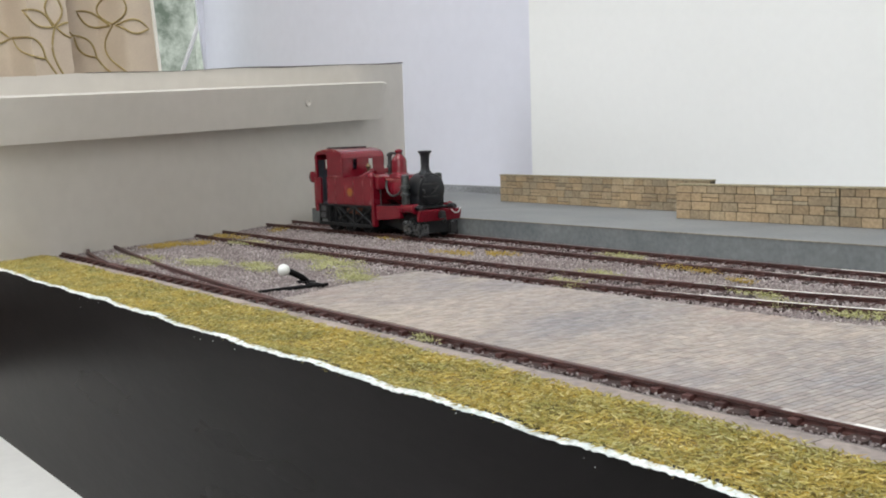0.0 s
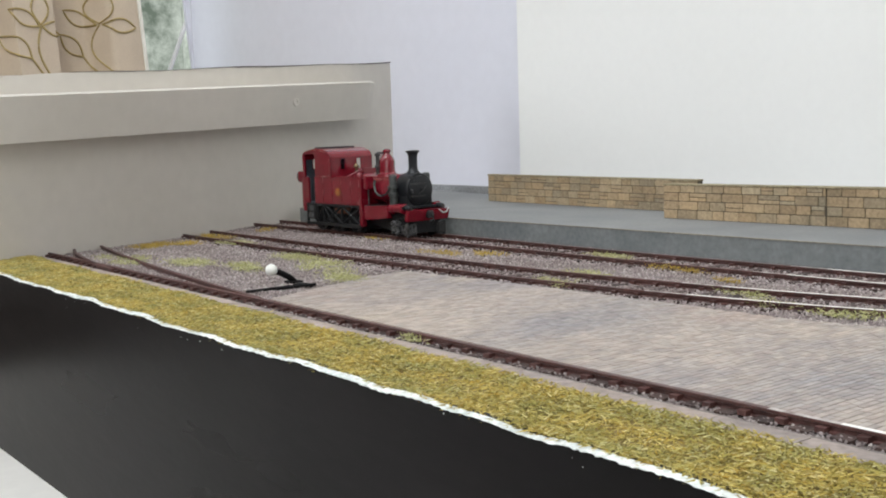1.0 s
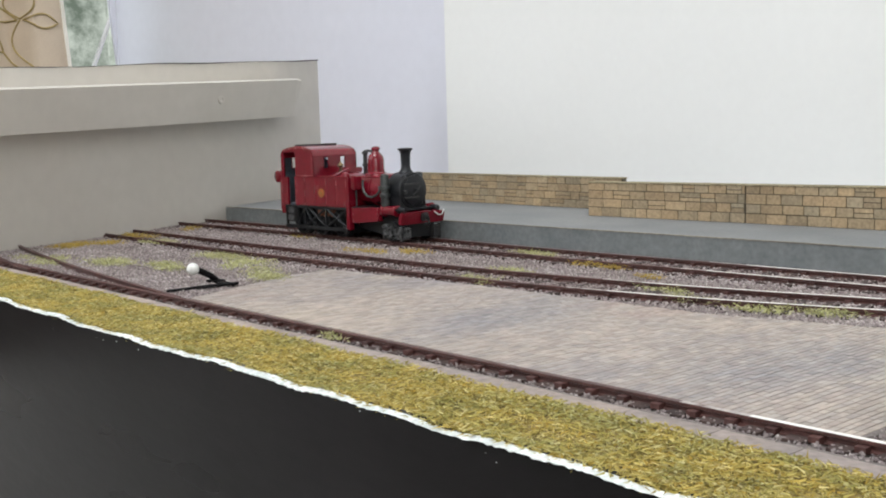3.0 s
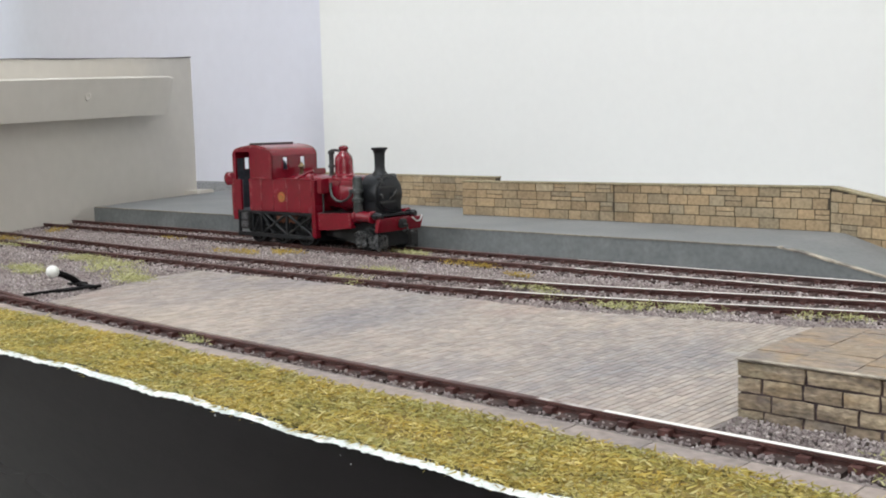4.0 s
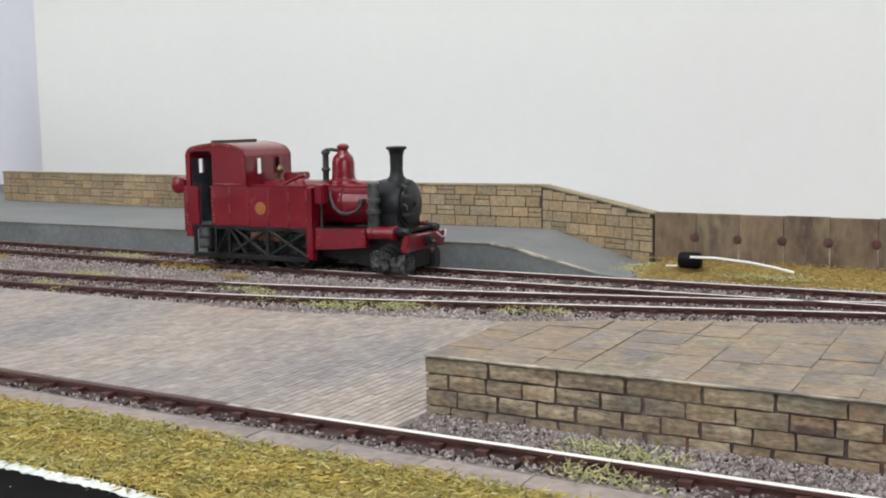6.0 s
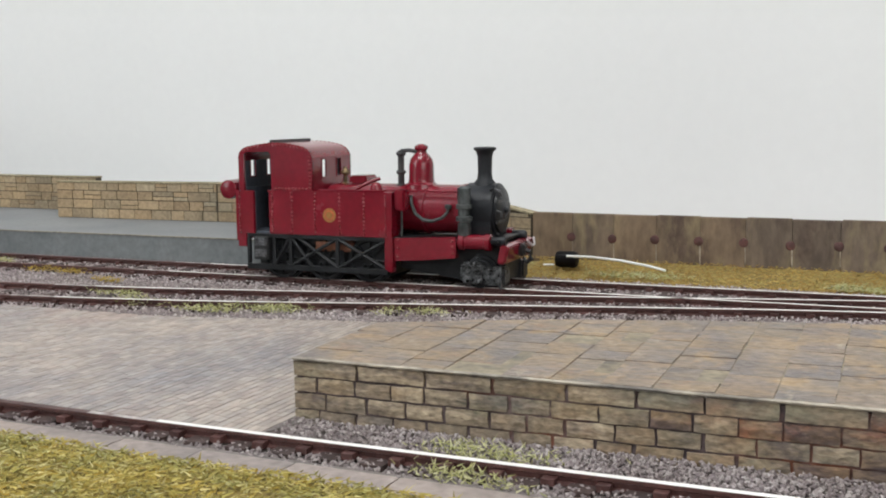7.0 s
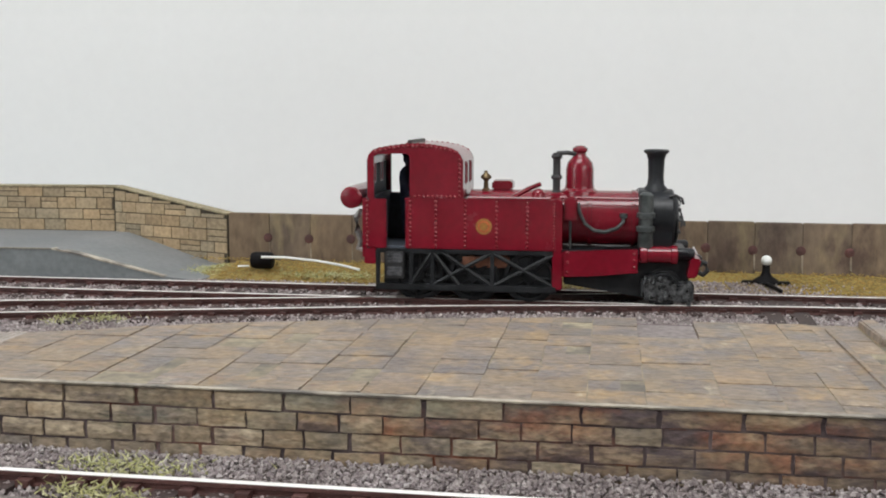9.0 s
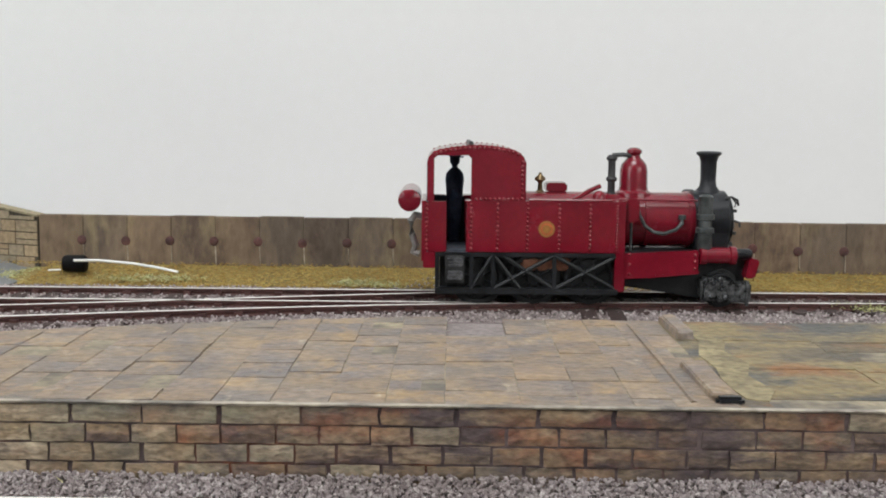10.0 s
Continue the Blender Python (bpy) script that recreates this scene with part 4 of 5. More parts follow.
while x < 290:
    w = rnd.uniform(6.2, 9.0) if x < 126 else rnd.uniform(17, 30)
    for stop in (91.0, 100.2, 118.5):
        if x < stop - 2 and x + w > stop - 4 and x < 126:
            w = stop - x
    y = 208.0
    first = True
    while True:
        xm = x + w / 2
        lim = lerp(DOCK_BACK, xm)
        if x < 0:
            lim = min(lim, 236)
        ln = rnd.uniform(3.5, 6.5) if first else rnd.uniform(5.5, 9.5)
        first = False
        e = y + ln
        if e > lim - 4:
            e = lim
        if 118 <= x < 127:
            z = 9.57 + rnd.uniform(-0.03, 0.03)
        else:
            z = 9.62 + rnd.uniform(-0.09, 0.09)
        hole = 90.5 < x + w / 2 < 100.5 and y > 246.5
        if 90.5 < x + w / 2 < 100.5 and not hole and e > 244.5:
            e = 247.9
        if not hole:
            bm = bmesh.new()
            x0, x1 = x + 0.05, x + w - 0.05
            e0, e1 = (e - 0.08, e - 0.08) if e < lim else (lerp(DOCK_BACK, x0), lerp(DOCK_BACK, x1))
            sk = rnd.uniform(-0.25, 0.25)
            ja, jb = rnd.uniform(-0.3, 0.3), rnd.uniform(-0.3, 0.3)
            prism(bm, [(x0 + ja * 0.3, y + 0.05), (x1 + jb * 0.3, y + 0.05 + sk), (x1 - ja * 0.4, max(e1 + sk, y + 1)), (x0 + jb * 0.4, max(e0, y + 1))], "z", 8.6, z)
            lean = rnd.uniform(-0.012, 0.022)
            for v in bm.verts:
                if v.co.z > 9:
                    v.co.z += (v.co.x - x) * lean
            part("flagstone", bm, M_SLAB if x > 126 else M_FLAG, dock)
        y = e
        if y >= lim - 0.5:
            break
    x += w
bm = bmesh.new()
box(bm, 91, 100.2, 248.1, 249.1, 8.0, 9.5, 0.15)
part("notch_lip", bm, M_EDGING, dock)
bm = bmesh.new()
box(bm, 91, 100.2, 249.2, 261, 8.9, 9.1)
part("notch_floor", bm, M_EARTH, dock)
for x0, x1, y0, y1, z1 in ((126.4, 129.0, 247.5, 262.3, 10.9), (123.0, 126.4, 211, 229.5, 10.5), (120.3, 121.6, 210, 259, 9.82)):
    bm = bmesh.new()
    box(bm, x0, x1, y0, y1, 8.8, z1, 0.25)
    for v in bm.verts:
        v.co += Vector((rnd.uniform(-0.2, 0.2), rnd.uniform(-0.25, 0.25), rnd.uniform(-0.15, 0.1)))
    part("kerb_stone", bm, M_FLAG, dock)
bm = bmesh.new()
prism(bm, [(127.6, 212), (130.0, 211), (132.2, 216), (131.0, 224), (133.0, 231), (131.6, 239), (133.4, 246), (131.2, 252), (131.8, 258), (129.2, 258), (129.4, 246), (127.2, 236), (127.8, 228), (126.6, 220)], "z", 9.3, 9.69)
part("mortar_strip", bm, M_STRIP, dock, "pale yellow strip of dried mortar")
bm = bmesh.new()
box(bm, 123.4, 126.8, 209.6, 211.2, 9.2, 10.4, 0.4)
part("iron_stop", bm, M_SMOKE, dock)
bm = bmesh.new()
tube(bm, [(150, 213.4, 10.1), (175, 213.4, 10.1)], 0.5)
part("iron_bar", bm, M_SMOKE, dock)

path = thing("path", "narrow pinkish-grey flagstone path beside the grass verge", "path", kind="structure")
bm = bmesh.new()
prism(bm, [(-420, 184), (420, 181), (420, 190.5), (-420, 191.5)], "z", 0, 0.72)
part("bed", bm, M_JOINT, path)
M_PATH = surface("pinkish_grey_flag", (0.19, 0.168, 0.165), (0.41, 0.34, 0.305), 0.65, 70, 600, 0.5, 0.0003, vary=0.14, grain=0.28, spread=0.5, mid=(0.325, 0.272, 0.25), tints=((0.27, 0.24, 0.235), (0.36, 0.29, 0.24), (0.32, 0.25, 0.20)), tint=0.35)
x = -400.0
while x < 300:
    w = rnd.uniform(11, 17)
    yb = lerp(((-420, 191.2), (0, 189.6), (420, 189.6)), x)
    piece("flagstone", M_PATH, path, x + 0.08, x + w - 0.08, 180.6, yb, 0.3, 0.98 + rnd.uniform(-0.05, 0.05), rnd.uniform(-0.4, 0.4))
    x += w

# ---- loose scatter: ballast and flock ----


def cloud(name, verts, faces, material, label, category):
    me = bpy.data.meshes.new(name)
    me.from_pydata(verts.tolist(), [], faces.tolist())
    me.materials.append(material)
    return tagged(new(name, me), label, category, kind="stuff")


OCT = np.array([(1, 0, 0), (-1, 0, 0), (0, 1, 0), (0, -1, 0), (0, 0, 1), (0, 0, -1)], float)
OCTF = np.array([(0, 2, 4), (2, 1, 4), (1, 3, 4), (3, 0, 4), (2, 0, 5), (1, 2, 5), (3, 1, 5), (0, 3, 5)])


def turns(rng, n):
    q = rng.normal(size=(n, 4))
    q /= np.linalg.norm(q, axis=1)[:, None]
    w, x, y, z = q.T
    return np.stack([np.stack([1 - 2 * (y * y + z * z), 2 * (x * y - z * w), 2 * (x * z + y * w)], 1), np.stack([2 * (x * y + z * w), 1 - 2 * (x * x + z * z), 2 * (y * z - x * w)], 1), np.stack([2 * (x * z - y * w), 2 * (y * z + x * w), 1 - 2 * (x * x + y * y)], 1)], 1)


def grains(name, pts, size, material, label, category, seed):
    rng = np.random.default_rng(seed)
    n = len(pts)
    s = size * rng.uniform(0.55, 1.25, (n, 1)) * rng.uniform(0.6, 1.2, (n, 3))
    v = np.einsum("nij,nkj->nki", turns(rng, n), OCT[None] * s[:, None, :]) + pts[:, None, :]
    f = OCTF[None] + 6 * np.arange(n)[:, None, None]
    return cloud(name, v.reshape(-1, 3) * MM, f.reshape(-1, 3), material, label, category)


def blades(name, pts, length, material, label, category, seed, rise=0.5):
    """Short flock fibres: thin three-sided slivers lying at all angles."""
    rng = np.random.default_rng(seed)
    n = len(pts)
    a, up = rng.uniform(0, 2 * np.pi, n), rng.uniform(-0.1, rise, n)
    d = np.stack([np.cos(a) * np.cos(up), np.sin(a) * np.cos(up), np.sin(up)], 1)
    side = np.stack([-np.sin(a), np.cos(a), np.zeros(n)], 1)
    ln = length * rng.uniform(0.6, 1.4, (n, 1))
    w = 0.17 * rng.uniform(0.7, 1.5, (n, 1)) * length / 1.6
    top = np.stack([np.zeros(n), np.zeros(n), np.ones(n)], 1) * w * 1.3
    v = np.stack([pts - side * w, pts + side * w, pts + top, pts + d * ln], 1)
    f = np.array([(0, 1, 3), (1, 2, 3), (2, 0, 3)])[None] + 4 * np.arange(n)[:, None, None]
    return cloud(name, v.reshape(-1, 3) * MM, f.reshape(-1, 3), material, label, category)


rng = np.random.default_rng(4)
bxs, bfy = np.array([p[0] for p in bf]), np.array([p[1] for p in bf])
bbx, bby = np.array([p[0] for p in bb]), np.array([p[1] for p in bb])
N = 150000
px, py = rng.uniform(-400, 300, N), rng.uniform(196, 352, N)
keep = py < line_c(px) + np.where(px < -30, 8.5, 13)
keep &= px > -356 - 0.388 * (py - 194)
deck_b = np.interp(px, [r[0] for r in DECK_BACK], [r[1] for r in DECK_BACK])
dock_b = np.interp(px, [r[0] for r in DOCK_BACK], [r[1] + 0.0235 * r[0] for r in DOCK_BACK])
left = np.interp(py, (199, 216, 258), (-188, -201, -210))
keep &= ~((px > left) & (px < 12) & (py < deck_b + 0.6) & (py > 198))
keep &= ~((px >= -2) & (py < dock_b + 0.5) & (py > 207.2 + 0.0235 * px))
keep &= ~((px < 12) & (px > left) & (py < 199.5))
for ry in (line_c(px), line_c(px) - 16.4, np.interp(px, bxs, bfy), np.interp(px, bbx, bby)):
    near = np.abs(py - ry) < 0.9
    keep &= ~near
px, py = px[keep], py[keep]
by_line = np.clip((py - line_c(px) + 34) / 12, 0, 1)
pz = 0.35 + rng.uniform(-0.15, 0.35, len(px)) + lift(px) * by_line
bm = bmesh.new()
rows = []
for x in range(-405, -139, 12):
    up = float(lift(x))
    rows.append([bm.verts.new((x, line_c(x) + w, z)) for w, z in ((-34, -0.1), (-24, up * 0.8 + 0.02), (9, up + 0.02), (9, -0.1))])
for a, b in zip(rows, rows[1:]):
    for k in range(4):
        bm.faces.new((a[k], b[k], b[(k + 1) % 4], a[(k + 1) % 4]))
tagged(part("track_bed", bm, M_EARTH), "grey-brown raised bed under the main line", "track bed", kind="structure")
grains("ballast", np.stack([px, py, pz], 1), 0.38, M_BALLAST, "pale pinkish-grey granite ballast scattered between the rails", "ballast", 5)
n = 11000
px, py = rng.uniform(-200, 300, n), rng.uniform(190.2, 199.5, n)
keep = ((px > -3) | (py < 194.2)) & (np.abs(py - np.interp(px, [p[0] for p in af], [p[1] for p in af])) > 0.8) & ~((px < 0) & (rng.uniform(0, 1, n) < 0.45))
grains("ballast", np.stack([px, py, 0.4 + rng.uniform(-0.1, 0.3, n)], 1)[keep], 0.38, M_BALLAST_DARKER, "grey ballast chips along the siding rail", "ballast", 6)
n = 1500
px, py = rng.normal(108, 13, n), rng.uniform(350, 363, n)
grains("ballast", np.stack([px, py, 0.75 + 0.13 * np.maximum(py - 357, 0) + rng.uniform(0, 0.35, n)], 1), 0.38, M_BALLAST, "grey ballast chips spilled round the point lever", "ballast", 12)
n = 11500
px = rng.uniform(-2, 300, n)
py = 199 + (8 + 0.0235 * px) * rng.uniform(0, 1, n) ** 0.7
grains("ballast", np.stack([px, py, 0.35 + 0.06 * (py - 199) + rng.uniform(-0.1, 0.3, n)], 1), 0.37, M_BALLAST_DARKER, "grey ballast chips heaped against the loading dock", "ballast", 7)

bm = bmesh.new()
prism(bm, [(-420, 162), (430, 162), (430, 181.2), (-420, 186.5)], "z", 0, 1.25, 0.3)
verge = tagged(part("grass_verge", bm, M_SOIL), "ochre groundwork under the grass verge", "verge", kind="structure")
n = 105000
px = rng.uniform(-410, 330, n)
py = 160.7 + (186.4 - (px + 420) * 0.00624 - 160.7) * rng.uniform(0, 1, n)
hump = 1.2 + 0.55 * np.clip((166 - py) / 3.5, 0, 1) + 0.35 * np.sin(px / 7.0) * np.cos(py / 5.0) + rng.uniform(-0.15, 0.75, n)
blades("grass", np.stack([px, py, hump], 1), 1.25, M_STRAW, "dense olive and golden flock grass along the verge", "grass", 8)


def bank_height(x, y):
    """The bank climbs from the ballast to the foot of the panel wall."""
    f = 353 + 0.0414 * x
    return 0.3 + 2.4 * np.clip((y - f) / np.maximum(373.4 - f, 1), 0, 1)


n = 17000
px, py = rng.uniform(-34, 300, n), rng.uniform(349, 374, n)
keep = (py > line_c(px) + 11) & ~((px < -20) & (py < 372))
blades("dry_grass", np.stack([px, py, bank_height(px, py) + rng.uniform(-0.1, 0.6, n)], 1)[keep], 1.2, M_BUFF, "dry buff and straw flock grass below the panel wall", "grass", 9)
bm = bmesh.new()
rows = []
for x in range(-30, 421, 15):
    f = 353 + 0.0414 * x
    rows.append([bm.verts.new((x, f, -0.1)), bm.verts.new((x, f, 0.3)), bm.verts.new((x, 373.5, 2.7 if x > -26 else 0.8)), bm.verts.new((x, 373.5, -0.1))])
for a, b in zip(rows, rows[1:]):
    for k in range(4):
        bm.faces.new((a[k], b[k], b[(k + 1) % 4], a[(k + 1) % 4]))
bm.faces.new(rows[0])
bm.faces.new(rows[-1][::-1])
tagged(part("bank", bm, M_SOIL), "ochre groundwork sloping up to the panel wall", "bank", kind="structure")


def tuft(x, y, rx, ry, material, label, seed):
    """A loose, ragged patch of flock, thinning outwards among the stones."""
    r = np.random.default_rng(seed)
    n = int(10 * rx * ry) + 40
    c = r.normal(0, 0.5, (5, 2))
    k = r.integers(0, 5, n)
    q = 1.15 * (c[k] + r.normal(0, 0.34, (n, 2)))
    p = np.stack([x + rx * q[:, 0], y + ry * q[:, 1], 0.6 + 1.1 * r.uniform(0, 1, n) ** 1.5], 1)
    if y > 350 and x > -22:
        p[:, 2] += bank_height(p[:, 0], p[:, 1])
    blades("grass_tuft", p, 1.2, material, label, "grass tuft", seed, 1.0)


LIME = [(-183, 322, 8, 3), (-161, 287, 8, 3), (-152, 268, 7, 2.5), (-213, 240, 10, 7), (-268, 253, 12, 6), (-263, 225, 10, 6), (-290, 222, 12, 6), (-240, 246, 8, 6), (-318, 207, 10, 5), (-88, 277, 9, 2), (-102, 286, 6, 2), (-67, 276, 9, 2.2), (-50, 280, 9, 3), (-26, 289.5, 6, 2.6), (31, 201.5, 8, 3.2), (31, 193, 8, 1.8), (67, 354, 9, 3), (188, 329, 8, 3), (-116, 192.5, 4, 1), (-27, 361, 5, 4), (-23, 367, 4, 3), (6, 356, 10, 3), (-330, 262, 9, 5)]
GOLD = [(-221, 303, 8, 4), (-238, 294, 8, 4), (-146, 312, 9, 3), (-297, 307, 9, 4), (-367, 268, 9, 7), (-357, 230, 9, 9), (-352, 247, 8, 8), (-375, 300, 8, 6), (-118, 303, 6, 2)]
for i, (x, y, rx, ry) in enumerate(LIME):
    tuft(x, y, rx, ry, M_LIME, "lime-green flock tuft among the ballast", 100 + i)
for i, (x, y, rx, ry) in enumerate(GOLD):
    tuft(x, y, rx * 0.8, ry * 0.75, M_GOLD, "golden-ochre flock tuft among the ballast", 200 + i)

# ---- locomotive ----
loco = thing("tank_locomotive", "crimson model side-tank steam locomotive with black smokebox and girder frames", "locomotive")


def plate(bm, x0, x1, z0, z1, y, t, holes=()):
    """An upright plate along x with rectangular holes, from its strips."""
    xs = sorted({x0, x1, *[h[0] for h in holes], *[h[1] for h in holes]})
    zs = sorted({z0, z1, *[h[2] for h in holes], *[h[3] for h in holes]})
    for a, b in zip(xs, xs[1:]):
        for c, d in zip(zs, zs[1:]):
            if not any(h[0] <= a and b <= h[1] and h[2] <= c and d <= h[3] for h in holes):
                box(bm, a, b, y, y + t, c, d)
    bmesh.ops.remove_doubles(bm, verts=bm.verts, dist=0.001)


def end_plate(x, t, y, z0, z1, holes):
    """The same across the engine."""
    bm = bmesh.new()
    plate(bm, -y, y, z0, z1, 0, t, holes)
    bmesh.ops.transform(bm, matrix=Matrix(((0, 1, 0, x), (1, 0, 0, 0), (0, 0, 1, 0), (0, 0, 0, 1))), verts=bm.verts)
    return bm


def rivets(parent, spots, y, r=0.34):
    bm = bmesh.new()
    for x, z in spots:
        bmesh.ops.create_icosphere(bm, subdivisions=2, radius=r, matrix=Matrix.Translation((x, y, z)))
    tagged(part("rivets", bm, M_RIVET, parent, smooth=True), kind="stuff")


HW = 11.0
for s in (-1, 1):
    y = s * HW
    bm = bmesh.new()
    box(bm, -18.3, 16.6, min(y, y - s * 4.6), max(y, y - s * 4.6), 13.5, 24.8, 0.3)
    box(bm, -18.5, 16.9, min(y, y - s * 4.7) - 0.15, max(y, y - s * 4.7) + 0.15, 24.5, 24.95, 0.12)
    tank = part("side_tank", bm, M_RED, loco, "riveted crimson side tank")
    spots = [(x, 14.5 + 0.98 * i) for x in (-17.2, -11.4, -4.8, 2.2, 9.0) for i in range(11)]
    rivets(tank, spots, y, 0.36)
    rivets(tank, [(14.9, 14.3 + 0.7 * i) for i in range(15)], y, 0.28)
    bm = bmesh.new()
    box(bm, 15.4, 16.75, *sorted((y - s * 0.2, y + s * 0.22)), 13.5, 24.6, 0.1)
    part("corner_angle", bm, M_RED, tank)
    for r, mt, d in ((1.8, M_GOLDLEAF, 0.12), (1.35, M_ORANGE, 0.2), (0.9, M_GOLDLEAF, 0.28)):
        bm = bmesh.new()
        lathe(bm, [(r, 0), (r, s * d)], (-0.6, y, 18.9), "y", 24)
        part("crest", bm, mt, tank, "round gold and orange crest")
    # bunker side, girder and steps
    bm = bmesh.new()
    box(bm, -27.7, -22.6, min(y, y - s * 0.8), max(y, y - s * 0.8), 13.6, 24.8, 0.2)
    box(bm, -27.7, -25.0, min(y, y - s * 0.8), max(y, y - s * 0.8), 10.0, 13.7, 0.2)
    bk = part("bunker_side", bm, M_RED, loco)
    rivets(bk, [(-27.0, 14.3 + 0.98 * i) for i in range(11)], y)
    bm = bmesh.new()
    t0, t1 = y - s * 0.9, y - s * 0.1
    lo, hi = min(t0, t1), max(t0, t1)
    box(bm, -25, 15.5, lo - 0.3, hi + 0.3, 4.3, 5.7, 0.1)
    box(bm, -25, 15.5, lo, hi, 12.6, 13.6, 0.1)
    for x in (-24.6, -17.0, -12.2, 1.3):
        box(bm, x - 0.45, x + 0.45, lo, hi, 5, 13)
    for x0, z0, x1, z1 in ((-17, 5.4, -12.4, 12.8), (-12, 12.8, -6.2, 5.5), (-12, 5.5, 1.0, 12.8), (-10, 12.8, 1.2, 5.5), (1.5, 5.5, 15, 12.8), (1.5, 12.8, 15, 5.5)):
        tube(bm, [(x0, (lo + hi) / 2, z0), (x1, (lo + hi) / 2, z1)], 0.5, 6)
    part("girder_frame", bm, M_FRAMES, loco, "black lattice girder frame")
    bm = bmesh.new()
    box(bm, -22.8, -18.6, min(y + s * 0.4, y - s * 2), max(y + s * 0.4, y - s * 2), 6.8, 12.9, 0.2)
    for z in (7.5, 10.5):
        tread = bmesh.new()
        box(tread, -22.4, -18.9, *sorted((y + s * 0.9, y - s * 1)), z, z + 2.1, 0.25)
        for k in range(3):
            box(tread, -22.2, -19.1, *sorted((y + s * 1.15, y)), z + 0.15 + 0.7 * k, z + 0.5 + 0.7 * k, 0.08)
        part("step", tread, M_WORNSTEP, loco, "worn bright-edged cab step")
    part("step_box", bm, M_SOOT, loco)
    # post, valance and casing ahead of the tank
    bm = bmesh.new()
    box(bm, 14.6, 16.9, min(y + s * 0.1, y - s * 2), max(y + s * 0.1, y - s * 2), 5.0, 13.7, 0.2)
    part("frame_end", bm, M_RED, loco)
    bm = bmesh.new()
    v0, v1 = min(y - s * 0.6, y - s * 2.2), max(y - s * 0.6, y - s * 2.2)
    prism(bm, [(16.9, 7.8), (24, 8.3), (33.3, 9.4), (33.3, 14.3), (16.9, 13.6)], "y", v0, v1, 0.15)
    prism(bm, [(22, 8.1), (33.4, 9.2), (33.4, 9.8), (22, 8.7)], "y", v0 - 0.4, v1 + 0.4, 0.1)
    val = part("valance", bm, M_RED, loco)
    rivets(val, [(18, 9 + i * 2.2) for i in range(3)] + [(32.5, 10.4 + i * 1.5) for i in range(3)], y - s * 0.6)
    bm = bmesh.new()
    lathe(bm, [(1.7, 33.6), (2.15, 33.9), (2.15, 35.2), (1.85, 35.4), (1.85, 40.4), (2.1, 40.6), (2.1, 41.8), (1.5, 42.0)], (0, y - s * 2.4, 13.1), "x", 20)
    part("cylinder_casing", bm, M_RED, loco, smooth=True)
    bm = bmesh.new()
    box(bm, 17, 19.9, min(y - s * 0.5, y - s * 4), max(y - s * 0.5, y - s * 4), 20.4, 25.6, 0.4)
    part("sand_box", bm, M_RED, loco)
    bm = bmesh.new()
    tube(bm, [(18.4, y - s * 2.2, 20.5), (18.4, y - s * 2.2, 14)], 0.3)
    part("sand_pipe", bm, M_GUN, loco)

# cab
ROOF = [(-27.0, 24.8), (-27.0, 33.2), (-26.6, 34.6), (-25.8, 35.5), (-24.6, 36.1), (-21.4, 36.7), (-17.9, 37.1), (-14.9, 37.2), (-11.6, 36.9), (-8.6, 36.35), (-7.0, 35.7), (-5.9, 34.7), (-5.3, 33.4), (-5.2, 24.8)]


def cab_top(x):
    return lerp([(a, b) for a, b in ROOF[1:-1]], x)


for s in (-1, 1):
    y = -HW if s < 0 else HW - 0.8
    bm = bmesh.new()
    prism(bm, [(-17.3 if s < 0 else -10.8, 24.8)] + [(x, cab_top(x)) for x in ((-17.3, -14.9, -11.6) if s < 0 else (-10.8,)) + (-8.6, -7.0, -5.9, -5.3)] + [(-5.3, 24.8)], "y", y, y + 0.8)
    prism(bm, [(-26.9, 24.8), (-26.9, 33.2), (-26.5, 34.6), (-25.8, 35.4), (-25.4, 34.4), (-25.4, 24.8)], "y", y, y + 0.8)
    prism(bm, [(-25.8, 35.4), (-24.6, 36.0), (-21.4, 36.6), (-17.3, 37.1), (-17.3, 34.2), (-18.0, 34.9), (-24.6, 34.8), (-25.4, 34.2)], "y", y, y + 0.8)
    cabside = part("cab_side", bm, M_RED, loco)
    edge = [(x, cab_top(x) - 0.55) for x in np.arange(-25, -6.6, 1.05)]
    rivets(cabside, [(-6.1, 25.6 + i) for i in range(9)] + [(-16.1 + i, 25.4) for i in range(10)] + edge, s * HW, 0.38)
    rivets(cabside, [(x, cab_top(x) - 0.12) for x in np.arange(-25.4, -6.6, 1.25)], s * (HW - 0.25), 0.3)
    bm = bmesh.new()
    plate(bm, -17.0 if s < 0 else -10.4, -6.2, 13.8, 34.6, s * (HW - 1.4) - 0.2, 0.4)
    part("cab_lining", bm, M_INSIDE, loco)
for x, t in ((-27.0, 0.4), (-5.55, 0.25)):
    bm = end_plate(x, t, HW - 0.05, 13.6 if x < -20 else 24.8, 33.4, [(-5.7, -3.5, 28.3, 32.8), (2.7, 4.9, 28.3, 32.8)])
    endp = part("cab_end", bm, M_RED if x > -20 else M_INSIDE, loco)
    for y in (-4.6, 3.8):
        bm = bmesh.new()
        xx = x + t + 0.1
        box(bm, xx - 0.1, xx + 0.1, y - 1.4, y + 1.4, 32.8, 33.1)
        box(bm, xx - 0.1, xx + 0.1, y - 1.4, y + 1.4, 28.0, 28.3)
        box(bm, xx - 0.1, xx + 0.1, y - 1.4, y - 1.1, 28.3, 32.8)
        box(bm, xx - 0.1, xx + 0.1, y + 1.1, y + 1.4, 28.3, 32.8)
        part("window_rim", bm, M_RED, endp)
